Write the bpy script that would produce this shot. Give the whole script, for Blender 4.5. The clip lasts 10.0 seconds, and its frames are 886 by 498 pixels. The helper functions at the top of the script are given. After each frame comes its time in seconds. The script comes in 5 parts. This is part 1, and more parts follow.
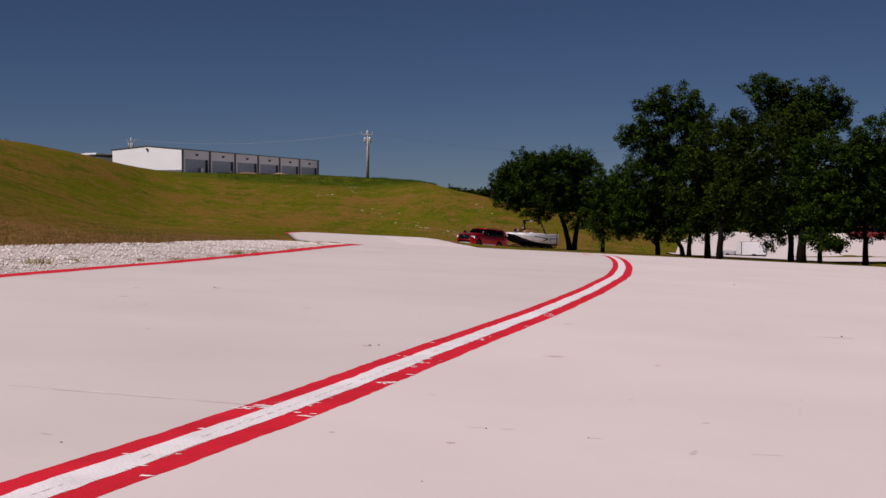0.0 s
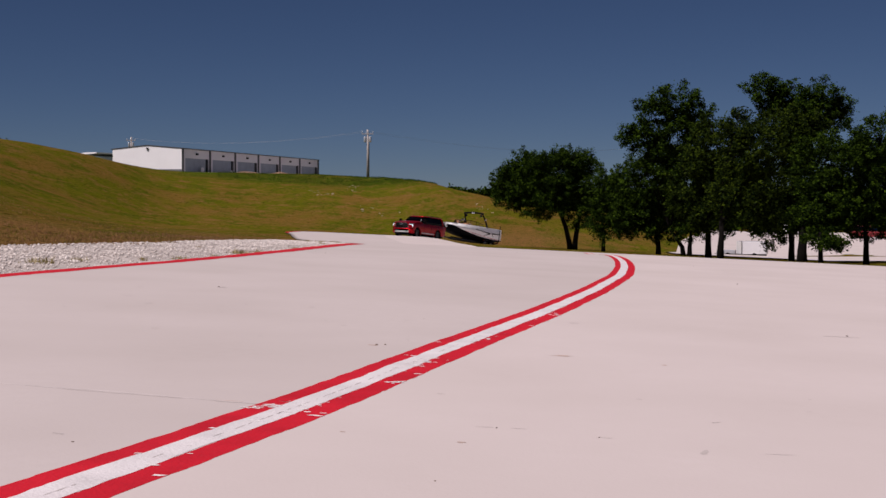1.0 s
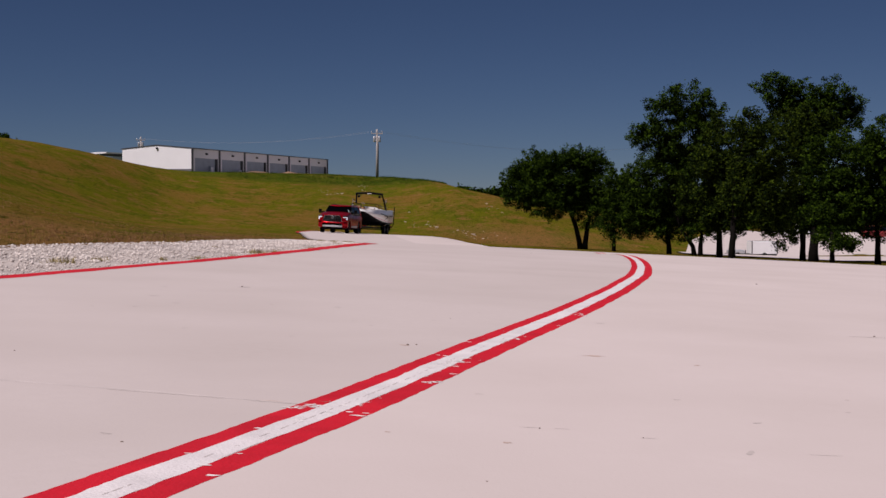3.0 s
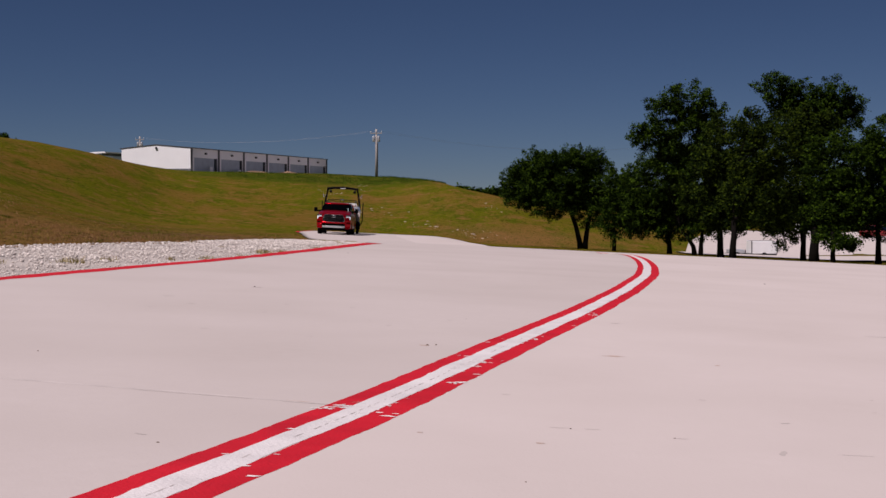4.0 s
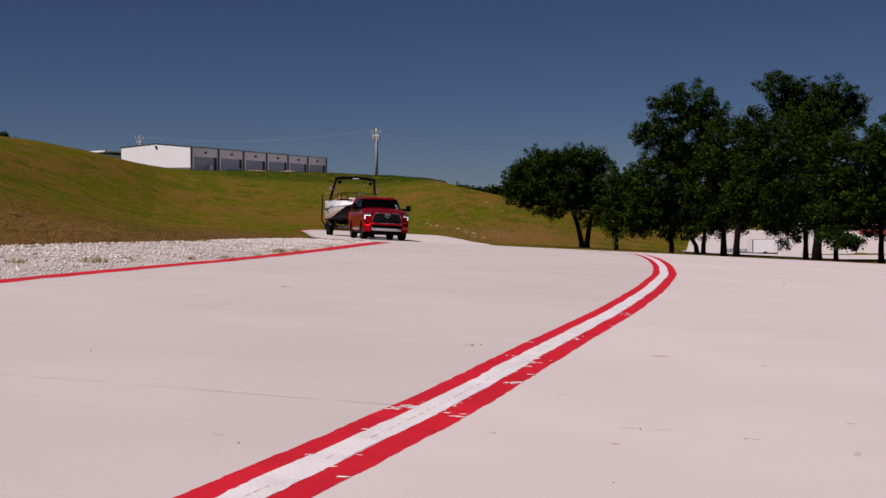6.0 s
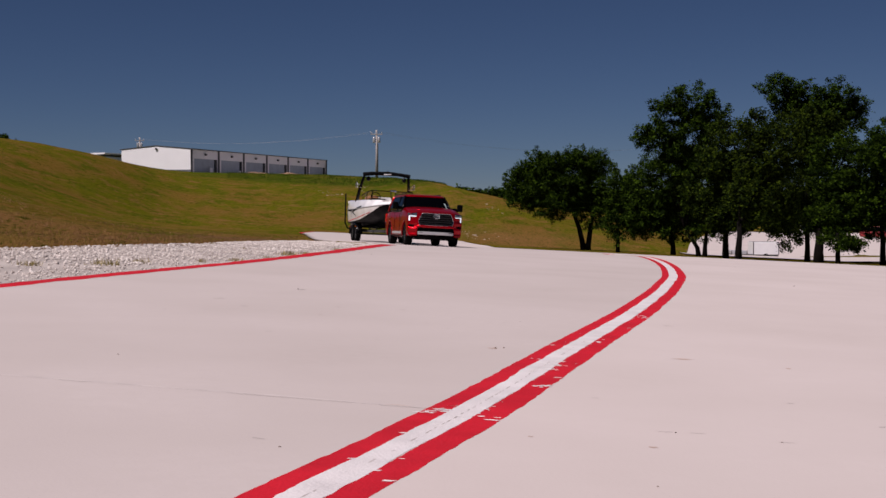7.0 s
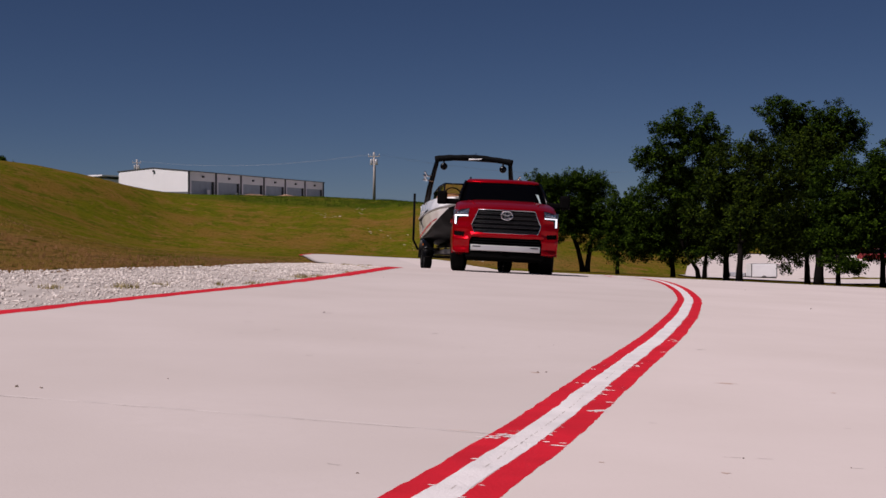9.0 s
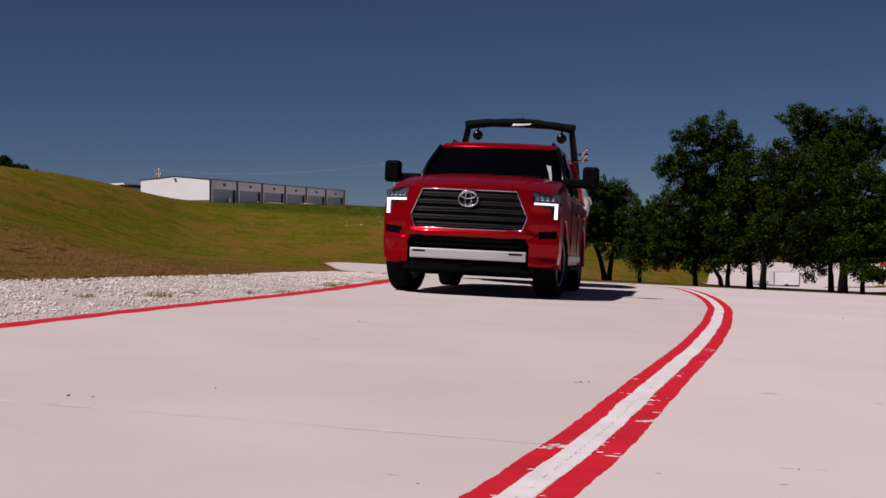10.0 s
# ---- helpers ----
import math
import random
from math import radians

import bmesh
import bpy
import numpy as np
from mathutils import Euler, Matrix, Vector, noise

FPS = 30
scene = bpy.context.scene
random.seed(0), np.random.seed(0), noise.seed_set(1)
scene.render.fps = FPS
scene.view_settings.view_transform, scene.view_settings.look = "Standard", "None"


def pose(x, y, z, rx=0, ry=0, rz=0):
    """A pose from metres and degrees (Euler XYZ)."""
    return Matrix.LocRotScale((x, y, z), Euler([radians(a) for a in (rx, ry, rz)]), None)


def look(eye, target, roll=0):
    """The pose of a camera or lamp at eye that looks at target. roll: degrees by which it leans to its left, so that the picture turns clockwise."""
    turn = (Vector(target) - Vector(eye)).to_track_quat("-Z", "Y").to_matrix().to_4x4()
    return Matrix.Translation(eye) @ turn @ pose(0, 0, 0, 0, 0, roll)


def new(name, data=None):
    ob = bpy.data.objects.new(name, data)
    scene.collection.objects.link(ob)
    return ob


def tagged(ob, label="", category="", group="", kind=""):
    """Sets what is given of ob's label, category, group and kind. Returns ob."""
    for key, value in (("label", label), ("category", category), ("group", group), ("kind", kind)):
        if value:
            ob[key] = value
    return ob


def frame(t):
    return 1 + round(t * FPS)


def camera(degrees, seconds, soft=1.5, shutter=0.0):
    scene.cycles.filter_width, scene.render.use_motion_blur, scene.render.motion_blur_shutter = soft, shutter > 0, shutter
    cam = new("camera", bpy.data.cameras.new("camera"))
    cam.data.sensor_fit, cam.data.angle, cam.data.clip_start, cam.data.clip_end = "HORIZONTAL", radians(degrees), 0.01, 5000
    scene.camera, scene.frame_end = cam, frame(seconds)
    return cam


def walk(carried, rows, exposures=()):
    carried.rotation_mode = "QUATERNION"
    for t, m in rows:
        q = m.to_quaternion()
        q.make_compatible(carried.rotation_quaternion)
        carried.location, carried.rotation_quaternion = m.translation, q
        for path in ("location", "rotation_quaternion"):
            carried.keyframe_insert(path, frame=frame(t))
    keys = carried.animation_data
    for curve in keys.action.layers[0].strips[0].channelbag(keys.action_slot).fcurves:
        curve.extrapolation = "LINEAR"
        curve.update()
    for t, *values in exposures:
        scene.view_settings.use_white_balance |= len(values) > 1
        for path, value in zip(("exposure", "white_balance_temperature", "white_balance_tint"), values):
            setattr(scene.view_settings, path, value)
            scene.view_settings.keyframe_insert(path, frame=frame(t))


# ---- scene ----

cam = camera(38, 10.0, soft=1.5)
walk(cam, [
    (0, pose(0.000, 0.000, 0.000, 88.013, 0, 0.000)),
    (0.5, pose(-0.016, 0.004, -0.000, 87.982, 0, -0.009)),
    (1, pose(-0.031, 0.004, -0.000, 87.982, 0, 0.002)),
    (1.5, pose(-0.050, 0.005, -0.000, 87.988, 0, 0.126)),
    (2, pose(-0.069, 0.004, 0.000, 87.983, 0, 0.321)),
    (2.5, pose(-0.097, 0.003, 0.001, 87.972, 0, 0.396)),
    (4, pose(-0.232, -0.001, 0.005, 87.953, 0, 0.335)),
    (4.5, pose(-0.287, -0.007, 0.008, 87.935, 0, 0.306)),
    (5, pose(-0.344, -0.006, 0.009, 87.935, 0, 0.302)),
    (5.5, pose(-0.396, -0.006, 0.009, 87.899, 0, 0.291)),
    (7, pose(-0.555, -0.008, 0.015, 87.995, 0, 0.266)),
    (7.5, pose(-0.614, -0.008, 0.016, 88.150, 0, 0.204)),
    (8, pose(-0.666, -0.009, 0.019, 88.300, 0, 0.045)),
    (8.5, pose(-0.720, -0.017, 0.021, 88.743, 0, 0.057)),
    (9, pose(-0.770, -0.010, 0.025, 88.974, 0, 0.094)),
    (9.5, pose(-0.829, -0.028, 0.029, 89.247, 0, 0.226)),
    (10, pose(-0.875, -0.024, 0.033, 89.336, 0, 0.991)),
], exposures=[(0, 0.0, 6500, 22), (10, 0.0, 6500, 22)])

# ---- light ----
SUN_DIR = Vector((-0.56, -0.48, 1.0)).normalized()
world = bpy.data.worlds.new("world")
scene.world = world
world.use_nodes = True
sky = world.node_tree.nodes.new("ShaderNodeTexSky")
sky.sky_type = "NISHITA"
sky.sun_disc = False
sky.sun_elevation = math.asin(SUN_DIR.z)
sky.sun_rotation = math.atan2(SUN_DIR.x, SUN_DIR.y)
sky.altitude = 2500
sky.air_density, sky.dust_density, sky.ozone_density = 0.8, 0.05, 8.0
background = world.node_tree.nodes["Background"]
background.inputs["Strength"].default_value = 0.0268
world.node_tree.links.new(sky.outputs[0], background.inputs["Color"])
lamp = bpy.data.lights.new("sun", "SUN")
lamp.energy, lamp.angle, lamp.color = 5.0, radians(0.53), (1.0, 0.95, 0.9)
sun = new("sun", lamp)
sun.matrix_basis = look(SUN_DIR * 200, (0, 0, 0))


# ---- materials ----
def material(name, color, rough=0.6, metal=0.0, vary=0.0, scale=4.0, fine=40.0, bump=0.0, bump_scale=60.0,
             second=None, coat=0.0, lane=None, specular=0.5):
    """A procedural surface: two scales of variation round a colour, and fine relief."""
    m = bpy.data.materials.new(name)
    m.use_nodes = True
    n, l = m.node_tree.nodes, m.node_tree.links
    b = n["Principled BSDF"]
    b.inputs["Base Color"].default_value = (*color, 1)
    b.inputs["Roughness"].default_value = rough
    b.inputs["Metallic"].default_value = metal
    b.inputs["Coat Weight"].default_value = coat
    b.inputs["Coat Roughness"].default_value = 0.04
    b.inputs["Specular IOR Level"].default_value = specular
    coord = n.new("ShaderNodeTexCoord")
    if vary or second or lane:
        mix = None
        other = second or tuple(c * (1 - vary) for c in color)
        for sc, amount in ((scale, 1.0), (fine, 0.5)):
            t = n.new("ShaderNodeTexNoise")
            t.inputs["Scale"].default_value = sc
            t.inputs["Detail"].default_value = 6
            l.new(coord.outputs["Object"], t.inputs["Vector"])
            r = n.new("ShaderNodeMapRange")
            r.inputs["From Min"].default_value, r.inputs["From Max"].default_value = 0.35, 0.68
            r.inputs["To Max"].default_value = amount
            l.new(t.outputs["Fac"], r.inputs["Value"])
            x = n.new("ShaderNodeMix")
            x.data_type = "RGBA"
            l.new(r.outputs["Result"], x.inputs["Factor"])
            if mix is None:
                x.inputs["A"].default_value = (*color, 1)
            else:
                l.new(mix.outputs["Result"], x.inputs["A"])
            x.inputs["B"].default_value = (*(other if sc == scale else tuple((p + q) / 2 for p, q in zip(color, other))), 1)
            mix = x
        if lane:  # the older pour is a little darker
            at = n.new("ShaderNodeAttribute")
            at.attribute_name = "older_pour"
            x = n.new("ShaderNodeMix")
            x.data_type, x.blend_type = "RGBA", "MULTIPLY"
            l.new(at.outputs["Fac"], x.inputs["Factor"])
            l.new(mix.outputs["Result"], x.inputs["A"])
            x.inputs["B"].default_value = (*lane, 1)
            mix = x
        l.new(mix.outputs["Result"], b.inputs["Base Color"])
    if bump:
        t = n.new("ShaderNodeTexNoise")
        t.inputs["Scale"].default_value = bump_scale
        t.inputs["Detail"].default_value = 8
        l.new(coord.outputs["Object"], t.inputs["Vector"])
        k = n.new("ShaderNodeBump")
        k.inputs["Strength"].default_value = bump
        k.inputs["Distance"].default_value = 0.01
        l.new(t.outputs["Fac"], k.inputs["Height"])
        l.new(k.outputs["Normal"], b.inputs["Normal"])
    return m


CONCRETE = material("concrete", (0.515, 0.455, 0.436), 0.9, second=(0.455, 0.402, 0.378), scale=0.55, fine=9, bump=0.06, bump_scale=70, specular=0.25)
SLAB = material("slab_concrete", (0.530, 0.468, 0.450), 0.9, second=(0.478, 0.420, 0.398), scale=0.7, fine=16, bump=0.06, bump_scale=70, specular=0.25, lane=(0.90, 0.905, 0.905))
RED_PAINT = material("red_road_paint", (0.54, 0.012, 0.024), 0.7, specular=0.2, vary=0.25, scale=5, fine=60, bump=0.3, bump_scale=90)
WHITE_PAINT = material("white_road_paint", (0.70, 0.66, 0.66), 0.6, vary=0.22, scale=5, fine=50, bump=0.3, bump_scale=90)
SEAL = material("joint_filler", (0.555, 0.495, 0.475), 0.9, vary=0.3, scale=6, fine=60)
SEAL_DARK = material("dusty_crack", (0.455, 0.40, 0.375), 0.9, vary=0.3, scale=6, fine=60)
GRAVEL = material("gravel", (0.45, 0.40, 0.37), 0.95, vary=0.35, scale=1.5, fine=30, bump=1.0, bump_scale=30)
BARK = material("bark", (0.006, 0.005, 0.004), 0.95, vary=0.5, scale=3, fine=25, bump=1.0, bump_scale=20, specular=0.08)
WHITE_STEEL = material("white_steel_cladding", (0.78, 0.77, 0.78), 0.5, vary=0.05, scale=0.3, fine=4)
GREY_STEEL = material("pale_grey_cladding", (0.84, 0.83, 0.86), 0.5, vary=0.06, scale=0.3, fine=4)
DARK_TRIM = material("dark_steel_trim", (0.06, 0.055, 0.06), 0.5, vary=0.2, scale=1, fine=9)
DOOR_STEEL = material("grey_roller_door", (0.36, 0.41, 0.48), 0.45, vary=0.2, scale=0.6, fine=8)
POLE_WOOD = material("weathered_pole", (0.36, 0.33, 0.31), 0.9, vary=0.3, scale=1.2, fine=20)
DARK_METAL = material("dark_metal", (0.03, 0.03, 0.032), 0.5, vary=0.2, scale=5, fine=40)
GALVANISED = material("galvanised_steel", (0.55, 0.56, 0.58), 0.4, 0.6, vary=0.15, scale=6, fine=40)


def leaf_material(name, color, second, through_light=0.25, uneven=1.0):
    """Pieces mixed at random between two colours, which let some light through; uneven above 1 favours the first."""
    m = bpy.data.materials.new(name)
    m.use_nodes = True
    n, l = m.node_tree.nodes, m.node_tree.links
    b = n["Principled BSDF"]
    g = n.new("ShaderNodeNewGeometry")
    x = n.new("ShaderNodeMix")
    x.data_type = "RGBA"
    x.inputs["A"].default_value, x.inputs["B"].default_value = (*color, 1), (*second, 1)
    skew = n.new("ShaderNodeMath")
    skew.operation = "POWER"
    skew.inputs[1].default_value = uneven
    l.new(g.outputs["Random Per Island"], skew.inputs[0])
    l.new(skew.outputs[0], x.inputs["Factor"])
    l.new(x.outputs["Result"], b.inputs["Base Color"])
    b.inputs["Roughness"].default_value = 0.75
    b.inputs["Specular IOR Level"].default_value = 0.06
    t = n.new("ShaderNodeBsdfTranslucent")
    l.new(x.outputs["Result"], t.inputs["Color"])
    s = n.new("ShaderNodeMixShader")
    s.inputs[0].default_value = through_light
    l.new(b.outputs[0], s.inputs[1])
    l.new(t.outputs[0], s.inputs[2])
    l.new(s.outputs[0], n["Material Output"].inputs["Surface"])
    return m


# Near-black leaves among green ones put the crowns' inner shade into the colour.
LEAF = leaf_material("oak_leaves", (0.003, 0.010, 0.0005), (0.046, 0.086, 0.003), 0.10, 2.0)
# A darker mix, with more of the crown's shade painted in.
LEAF_SHADED = leaf_material("shaded_oak_leaves", (0.003, 0.009, 0.0005), (0.040, 0.062, 0.002), 0.08, 2.2)
BLADES = leaf_material("grass_blades", (0.15, 0.115, 0.03), (0.30, 0.19, 0.085))
WEEDS = leaf_material("weed_blades", (0.20, 0.17, 0.055), (0.40, 0.32, 0.16))
FIELD_STONES = leaf_material("field_limestone", (0.26, 0.20, 0.14), (0.50, 0.41, 0.32), 0.0)
STONES = leaf_material("limestone_pieces", (0.40, 0.35, 0.32), (0.70, 0.64, 0.60), 0.0)


def grass_ground_material():
    m = bpy.data.materials.new("hill_grass")
    m.use_nodes = True
    n, l = m.node_tree.nodes, m.node_tree.links
    b = n["Principled BSDF"]
    b.inputs["Roughness"].default_value = 0.95
    b.inputs["Specular IOR Level"].default_value = 0.0
    coord = n.new("ShaderNodeTexCoord")
    def tex(scale, stretch, lo, hi):
        mp = n.new("ShaderNodeMapping")
        mp.inputs["Scale"].default_value = stretch
        l.new(coord.outputs["Object"], mp.inputs["Vector"])
        t = n.new("ShaderNodeTexNoise")
        t.inputs["Scale"].default_value, t.inputs["Detail"].default_value = scale, 8
        t.inputs["Roughness"].default_value = 0.65
        l.new(mp.outputs["Vector"], t.inputs["Vector"])
        r = n.new("ShaderNodeMapRange")
        r.inputs["From Min"].default_value, r.inputs["From Max"].default_value = lo, hi
        l.new(t.outputs["Fac"], r.inputs["Value"])
        return r.outputs["Result"]
    def mix(a, c, f):
        x = n.new("ShaderNodeMix")
        x.data_type = "RGBA"
        for key, v in (("A", a), ("B", c)):
            if isinstance(v, tuple):
                x.inputs[key].default_value = (*v, 1)
            else:
                l.new(v, x.inputs[key])
        l.new(f, x.inputs["Factor"])
        return x.outputs["Result"]
    dry = n.new("ShaderNodeAttribute")
    dry.attribute_name = "dry"
    base = mix((0.092, 0.096, 0.005), (0.158, 0.090, 0.019), tex(0.13, (1, 0.6, 1), 0.44, 0.57))
    base = mix(base, (0.062, 0.080, 0.004), tex(0.30, (1, 0.45, 1), 0.50, 0.62))
    base = mix(base, (0.195, 0.102, 0.030), tex(0.75, (0.7, 0.35, 1), 0.53, 0.65))
    lush = n.new("ShaderNodeAttribute")
    lush.attribute_name = "lush"
    base = mix(base, (0.034, 0.068, 0.004), lush.outputs["Fac"])
    base = mix(base, (0.190, 0.098, 0.036), dry.outputs["Fac"])
    base = mix(base, (0.160, 0.098, 0.024), tex(1.7, (1, 0.3, 1), 0.55, 0.66))
    base = mix(base, (0.034, 0.038, 0.002), tex(3.2, (1, 0.35, 1), 0.55, 0.66))
    base = mix(base, (0.030, 0.034, 0.003), tex(7.5, (1, 0.5, 1), 0.54, 0.64))
    base = mix(base, (0.145, 0.105, 0.022), tex(16.0, (1, 0.6, 1), 0.54, 0.66))
    base = mix(base, (0.40, 0.33, 0.25), tex(0.9, (1, 0.4, 1), 0.735, 0.755))
    l.new(base, b.inputs["Base Color"])
    k = n.new("ShaderNodeBump")
    k.inputs["Strength"].default_value, k.inputs["Distance"].default_value = 0.8, 0.16
    l.new(tex(6.0, (1, 1, 1), 0.2, 0.8), k.inputs["Height"])
    l.new(k.outputs["Normal"], b.inputs["Normal"])
    return m


HILL_GRASS = grass_ground_material()


# ---- building blocks ----
def mesh_of(name, verts, faces, mat, smooth=False):
    me = bpy.data.meshes.new(name)
    me.from_pydata([tuple(v) for v in verts], [], [tuple(f) for f in faces])
    me.materials.append(mat)
    if smooth:
        me.polygons.foreach_set("use_smooth", [True] * len(me.polygons))
    me.update()
    return me


def part(name, bm, mat, parent=None, label="", smooth=False):
    """Links a bmesh as one mesh object under a thing or a part."""
    me = bpy.data.meshes.new(name)
    bmesh.ops.recalc_face_normals(bm, faces=bm.faces)
    bm.to_mesh(me)
    bm.free()
    me.materials.append(mat)
    if smooth:
        me.polygons.foreach_set("use_smooth", [True] * len(me.polygons))
    ob = new(name, me)
    ob.parent = parent
    if label:
        ob["label"] = label
    return ob


def box(x0, x1, y0, y1, z0, z1, bevel=0.0, bm=None, segments=2):
    own = bmesh.new()
    bmesh.ops.create_cube(own, size=1)
    for v in own.verts:
        v.co = Vector(((x0 + x1) / 2 + v.co.x * (x1 - x0), (y0 + y1) / 2 + v.co.y * (y1 - y0), (z0 + z1) / 2 + v.co.z * (z1 - z0)))
    if bevel:
        bmesh.ops.bevel(own, geom=own.edges[:], offset=bevel, segments=segments, affect="EDGES", profile=0.5)
    return joined(bm, own)


def joined(bm, own):
    if bm is None:
        return own
    me = bpy.data.meshes.new("temporary")
    own.to_mesh(me)
    own.free()
    bm.from_mesh(me)
    bpy.data.meshes.remove(me)
    return bm


def tube(points, radius, sides=8, bm=None, caps=True):
    """A round bar along points; radius may be one number or one for each point."""
    bm = bm or bmesh.new()
    pts = [Vector(p) for p in points]
    rs = [radius] * len(pts) if isinstance(radius, (int, float)) else radius
    rings = []
    for i, p in enumerate(pts):
        d = (pts[min(i + 1, len(pts) - 1)] - pts[max(i - 1, 0)]).normalized()
        a = d.orthogonal().normalized() if i == 0 else (a - d * a.dot(d)).normalized()
        c = d.cross(a)
        rings.append([bm.verts.new(p + (a * math.cos(k * math.tau / sides) + c * math.sin(k * math.tau / sides)) * rs[i]) for k in range(sides)])
    for r, q in zip(rings, rings[1:]):
        for k in range(sides):
            bm.faces.new((r[k], r[(k + 1) % sides], q[(k + 1) % sides], q[k]))
    if caps:
        bm.faces.new(rings[0][::-1])
        bm.faces.new(rings[-1])
    return bm


def loft(sections, closed=False, caps=True, bm=None):
    """A skin over cross sections, each a list of points."""
    bm = bm or bmesh.new()
    rings = [[bm.verts.new(p) for p in s] for s in sections]
    count = len(rings[0])
    for r, q in zip(rings, rings[1:]):
        for k in range(count if closed else count - 1):
            bm.faces.new((r[k], r[(k + 1) % count], q[(k + 1) % count], q[k]))
    if caps:
        for r in (rings[0], rings[-1]):
            bm.faces.new(r)
    bmesh.ops.remove_doubles(bm, verts=bm.verts, dist=1e-5)
    return bm


def lathe(profile, axis_x=True, steps=32, bm=None):
    """Turns a profile of (across, radius) round the x axis."""
    bm = bm or bmesh.new()
    rings = []
    for a, r in profile:
        rings.append([bm.verts.new((a, r * math.cos(k * math.tau / steps), r * math.sin(k * math.tau / steps))) for k in range(steps)])
    for r, q in zip(rings, rings[1:]):
        for k in range(steps):
            bm.faces.new((r[k], r[(k + 1) % steps], q[(k + 1) % steps], q[k]))
    return bm


def empty(name, m=None):
    ob = new(name)
    ob.empty_display_size = 0.2
    if m is not None:
        ob.matrix_basis = m
    return ob


# ---- the lie of the land ----
_ys = np.array([-400, 0, 10, 15, 20, 25, 30, 35, 40, 45, 58, 69, 75, 90, 98, 104, 109, 114, 122, 140, 200, 6000.0])
_ps = np.array([-.67, -.67, -.67, -.70, -.76, -.86, -1.01, -1.19, -1.37, -1.53, -1.87, -2.07, -2.18, -2.42, -2.58, -2.80, -3.12, -3.48, -3.85, -4.1, -4.1, -4.1])
_dense_y = np.arange(-60, 260, 0.5)
_kernel = np.exp(-0.5 * (np.arange(-14, 15) * 0.5 / 2.6) ** 2)
_dense_p = np.convolve(np.interp(np.arange(-67, 267, 0.5), _ys, _ps), _kernel / _kernel.sum(), "valid")[:len(_dense_y)]


def road_height(x, y):
    """The paved surface: it dips away from the camera and falls to the east."""
    dip = 0.33 * np.clip((x + 1.5) / 4.5, 0, 1) * np.clip((y - 62) / 28, 0, 1)
    return np.interp(y, _dense_y, _dense_p) - 0.047 * np.clip(x, -12, 25) - dip


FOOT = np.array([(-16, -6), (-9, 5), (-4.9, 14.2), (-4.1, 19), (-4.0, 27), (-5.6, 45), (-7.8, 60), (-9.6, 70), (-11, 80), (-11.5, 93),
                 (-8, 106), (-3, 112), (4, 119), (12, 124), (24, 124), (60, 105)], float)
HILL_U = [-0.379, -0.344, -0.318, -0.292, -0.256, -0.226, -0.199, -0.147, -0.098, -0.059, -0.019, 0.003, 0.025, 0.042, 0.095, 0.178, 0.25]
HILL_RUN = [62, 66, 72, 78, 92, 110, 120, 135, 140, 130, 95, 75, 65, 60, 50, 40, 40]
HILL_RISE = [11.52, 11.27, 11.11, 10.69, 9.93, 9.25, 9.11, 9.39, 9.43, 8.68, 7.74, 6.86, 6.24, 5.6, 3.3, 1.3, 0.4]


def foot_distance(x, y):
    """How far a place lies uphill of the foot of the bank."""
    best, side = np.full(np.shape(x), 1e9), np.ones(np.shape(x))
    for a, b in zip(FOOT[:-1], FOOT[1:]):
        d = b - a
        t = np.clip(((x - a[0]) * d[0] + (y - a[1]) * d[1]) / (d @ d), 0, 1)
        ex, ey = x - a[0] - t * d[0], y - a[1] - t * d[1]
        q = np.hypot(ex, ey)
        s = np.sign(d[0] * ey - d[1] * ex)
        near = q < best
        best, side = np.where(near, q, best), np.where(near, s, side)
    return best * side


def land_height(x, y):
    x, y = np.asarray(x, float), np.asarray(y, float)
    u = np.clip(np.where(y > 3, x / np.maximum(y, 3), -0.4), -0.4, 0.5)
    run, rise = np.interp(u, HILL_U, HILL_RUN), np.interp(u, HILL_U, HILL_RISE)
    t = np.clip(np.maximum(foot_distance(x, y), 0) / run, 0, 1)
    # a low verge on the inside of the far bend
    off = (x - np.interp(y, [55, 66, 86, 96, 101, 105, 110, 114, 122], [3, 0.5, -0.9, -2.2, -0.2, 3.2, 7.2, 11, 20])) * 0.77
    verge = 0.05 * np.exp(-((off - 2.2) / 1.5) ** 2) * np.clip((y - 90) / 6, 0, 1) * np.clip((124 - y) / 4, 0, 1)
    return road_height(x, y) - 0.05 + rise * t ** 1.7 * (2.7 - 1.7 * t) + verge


def land(x, y):
    return float(land_height(np.array([x]), np.array([y]))[0])


def road(x, y):
    return float(road_height(np.array([x]), np.array([y]))[0])


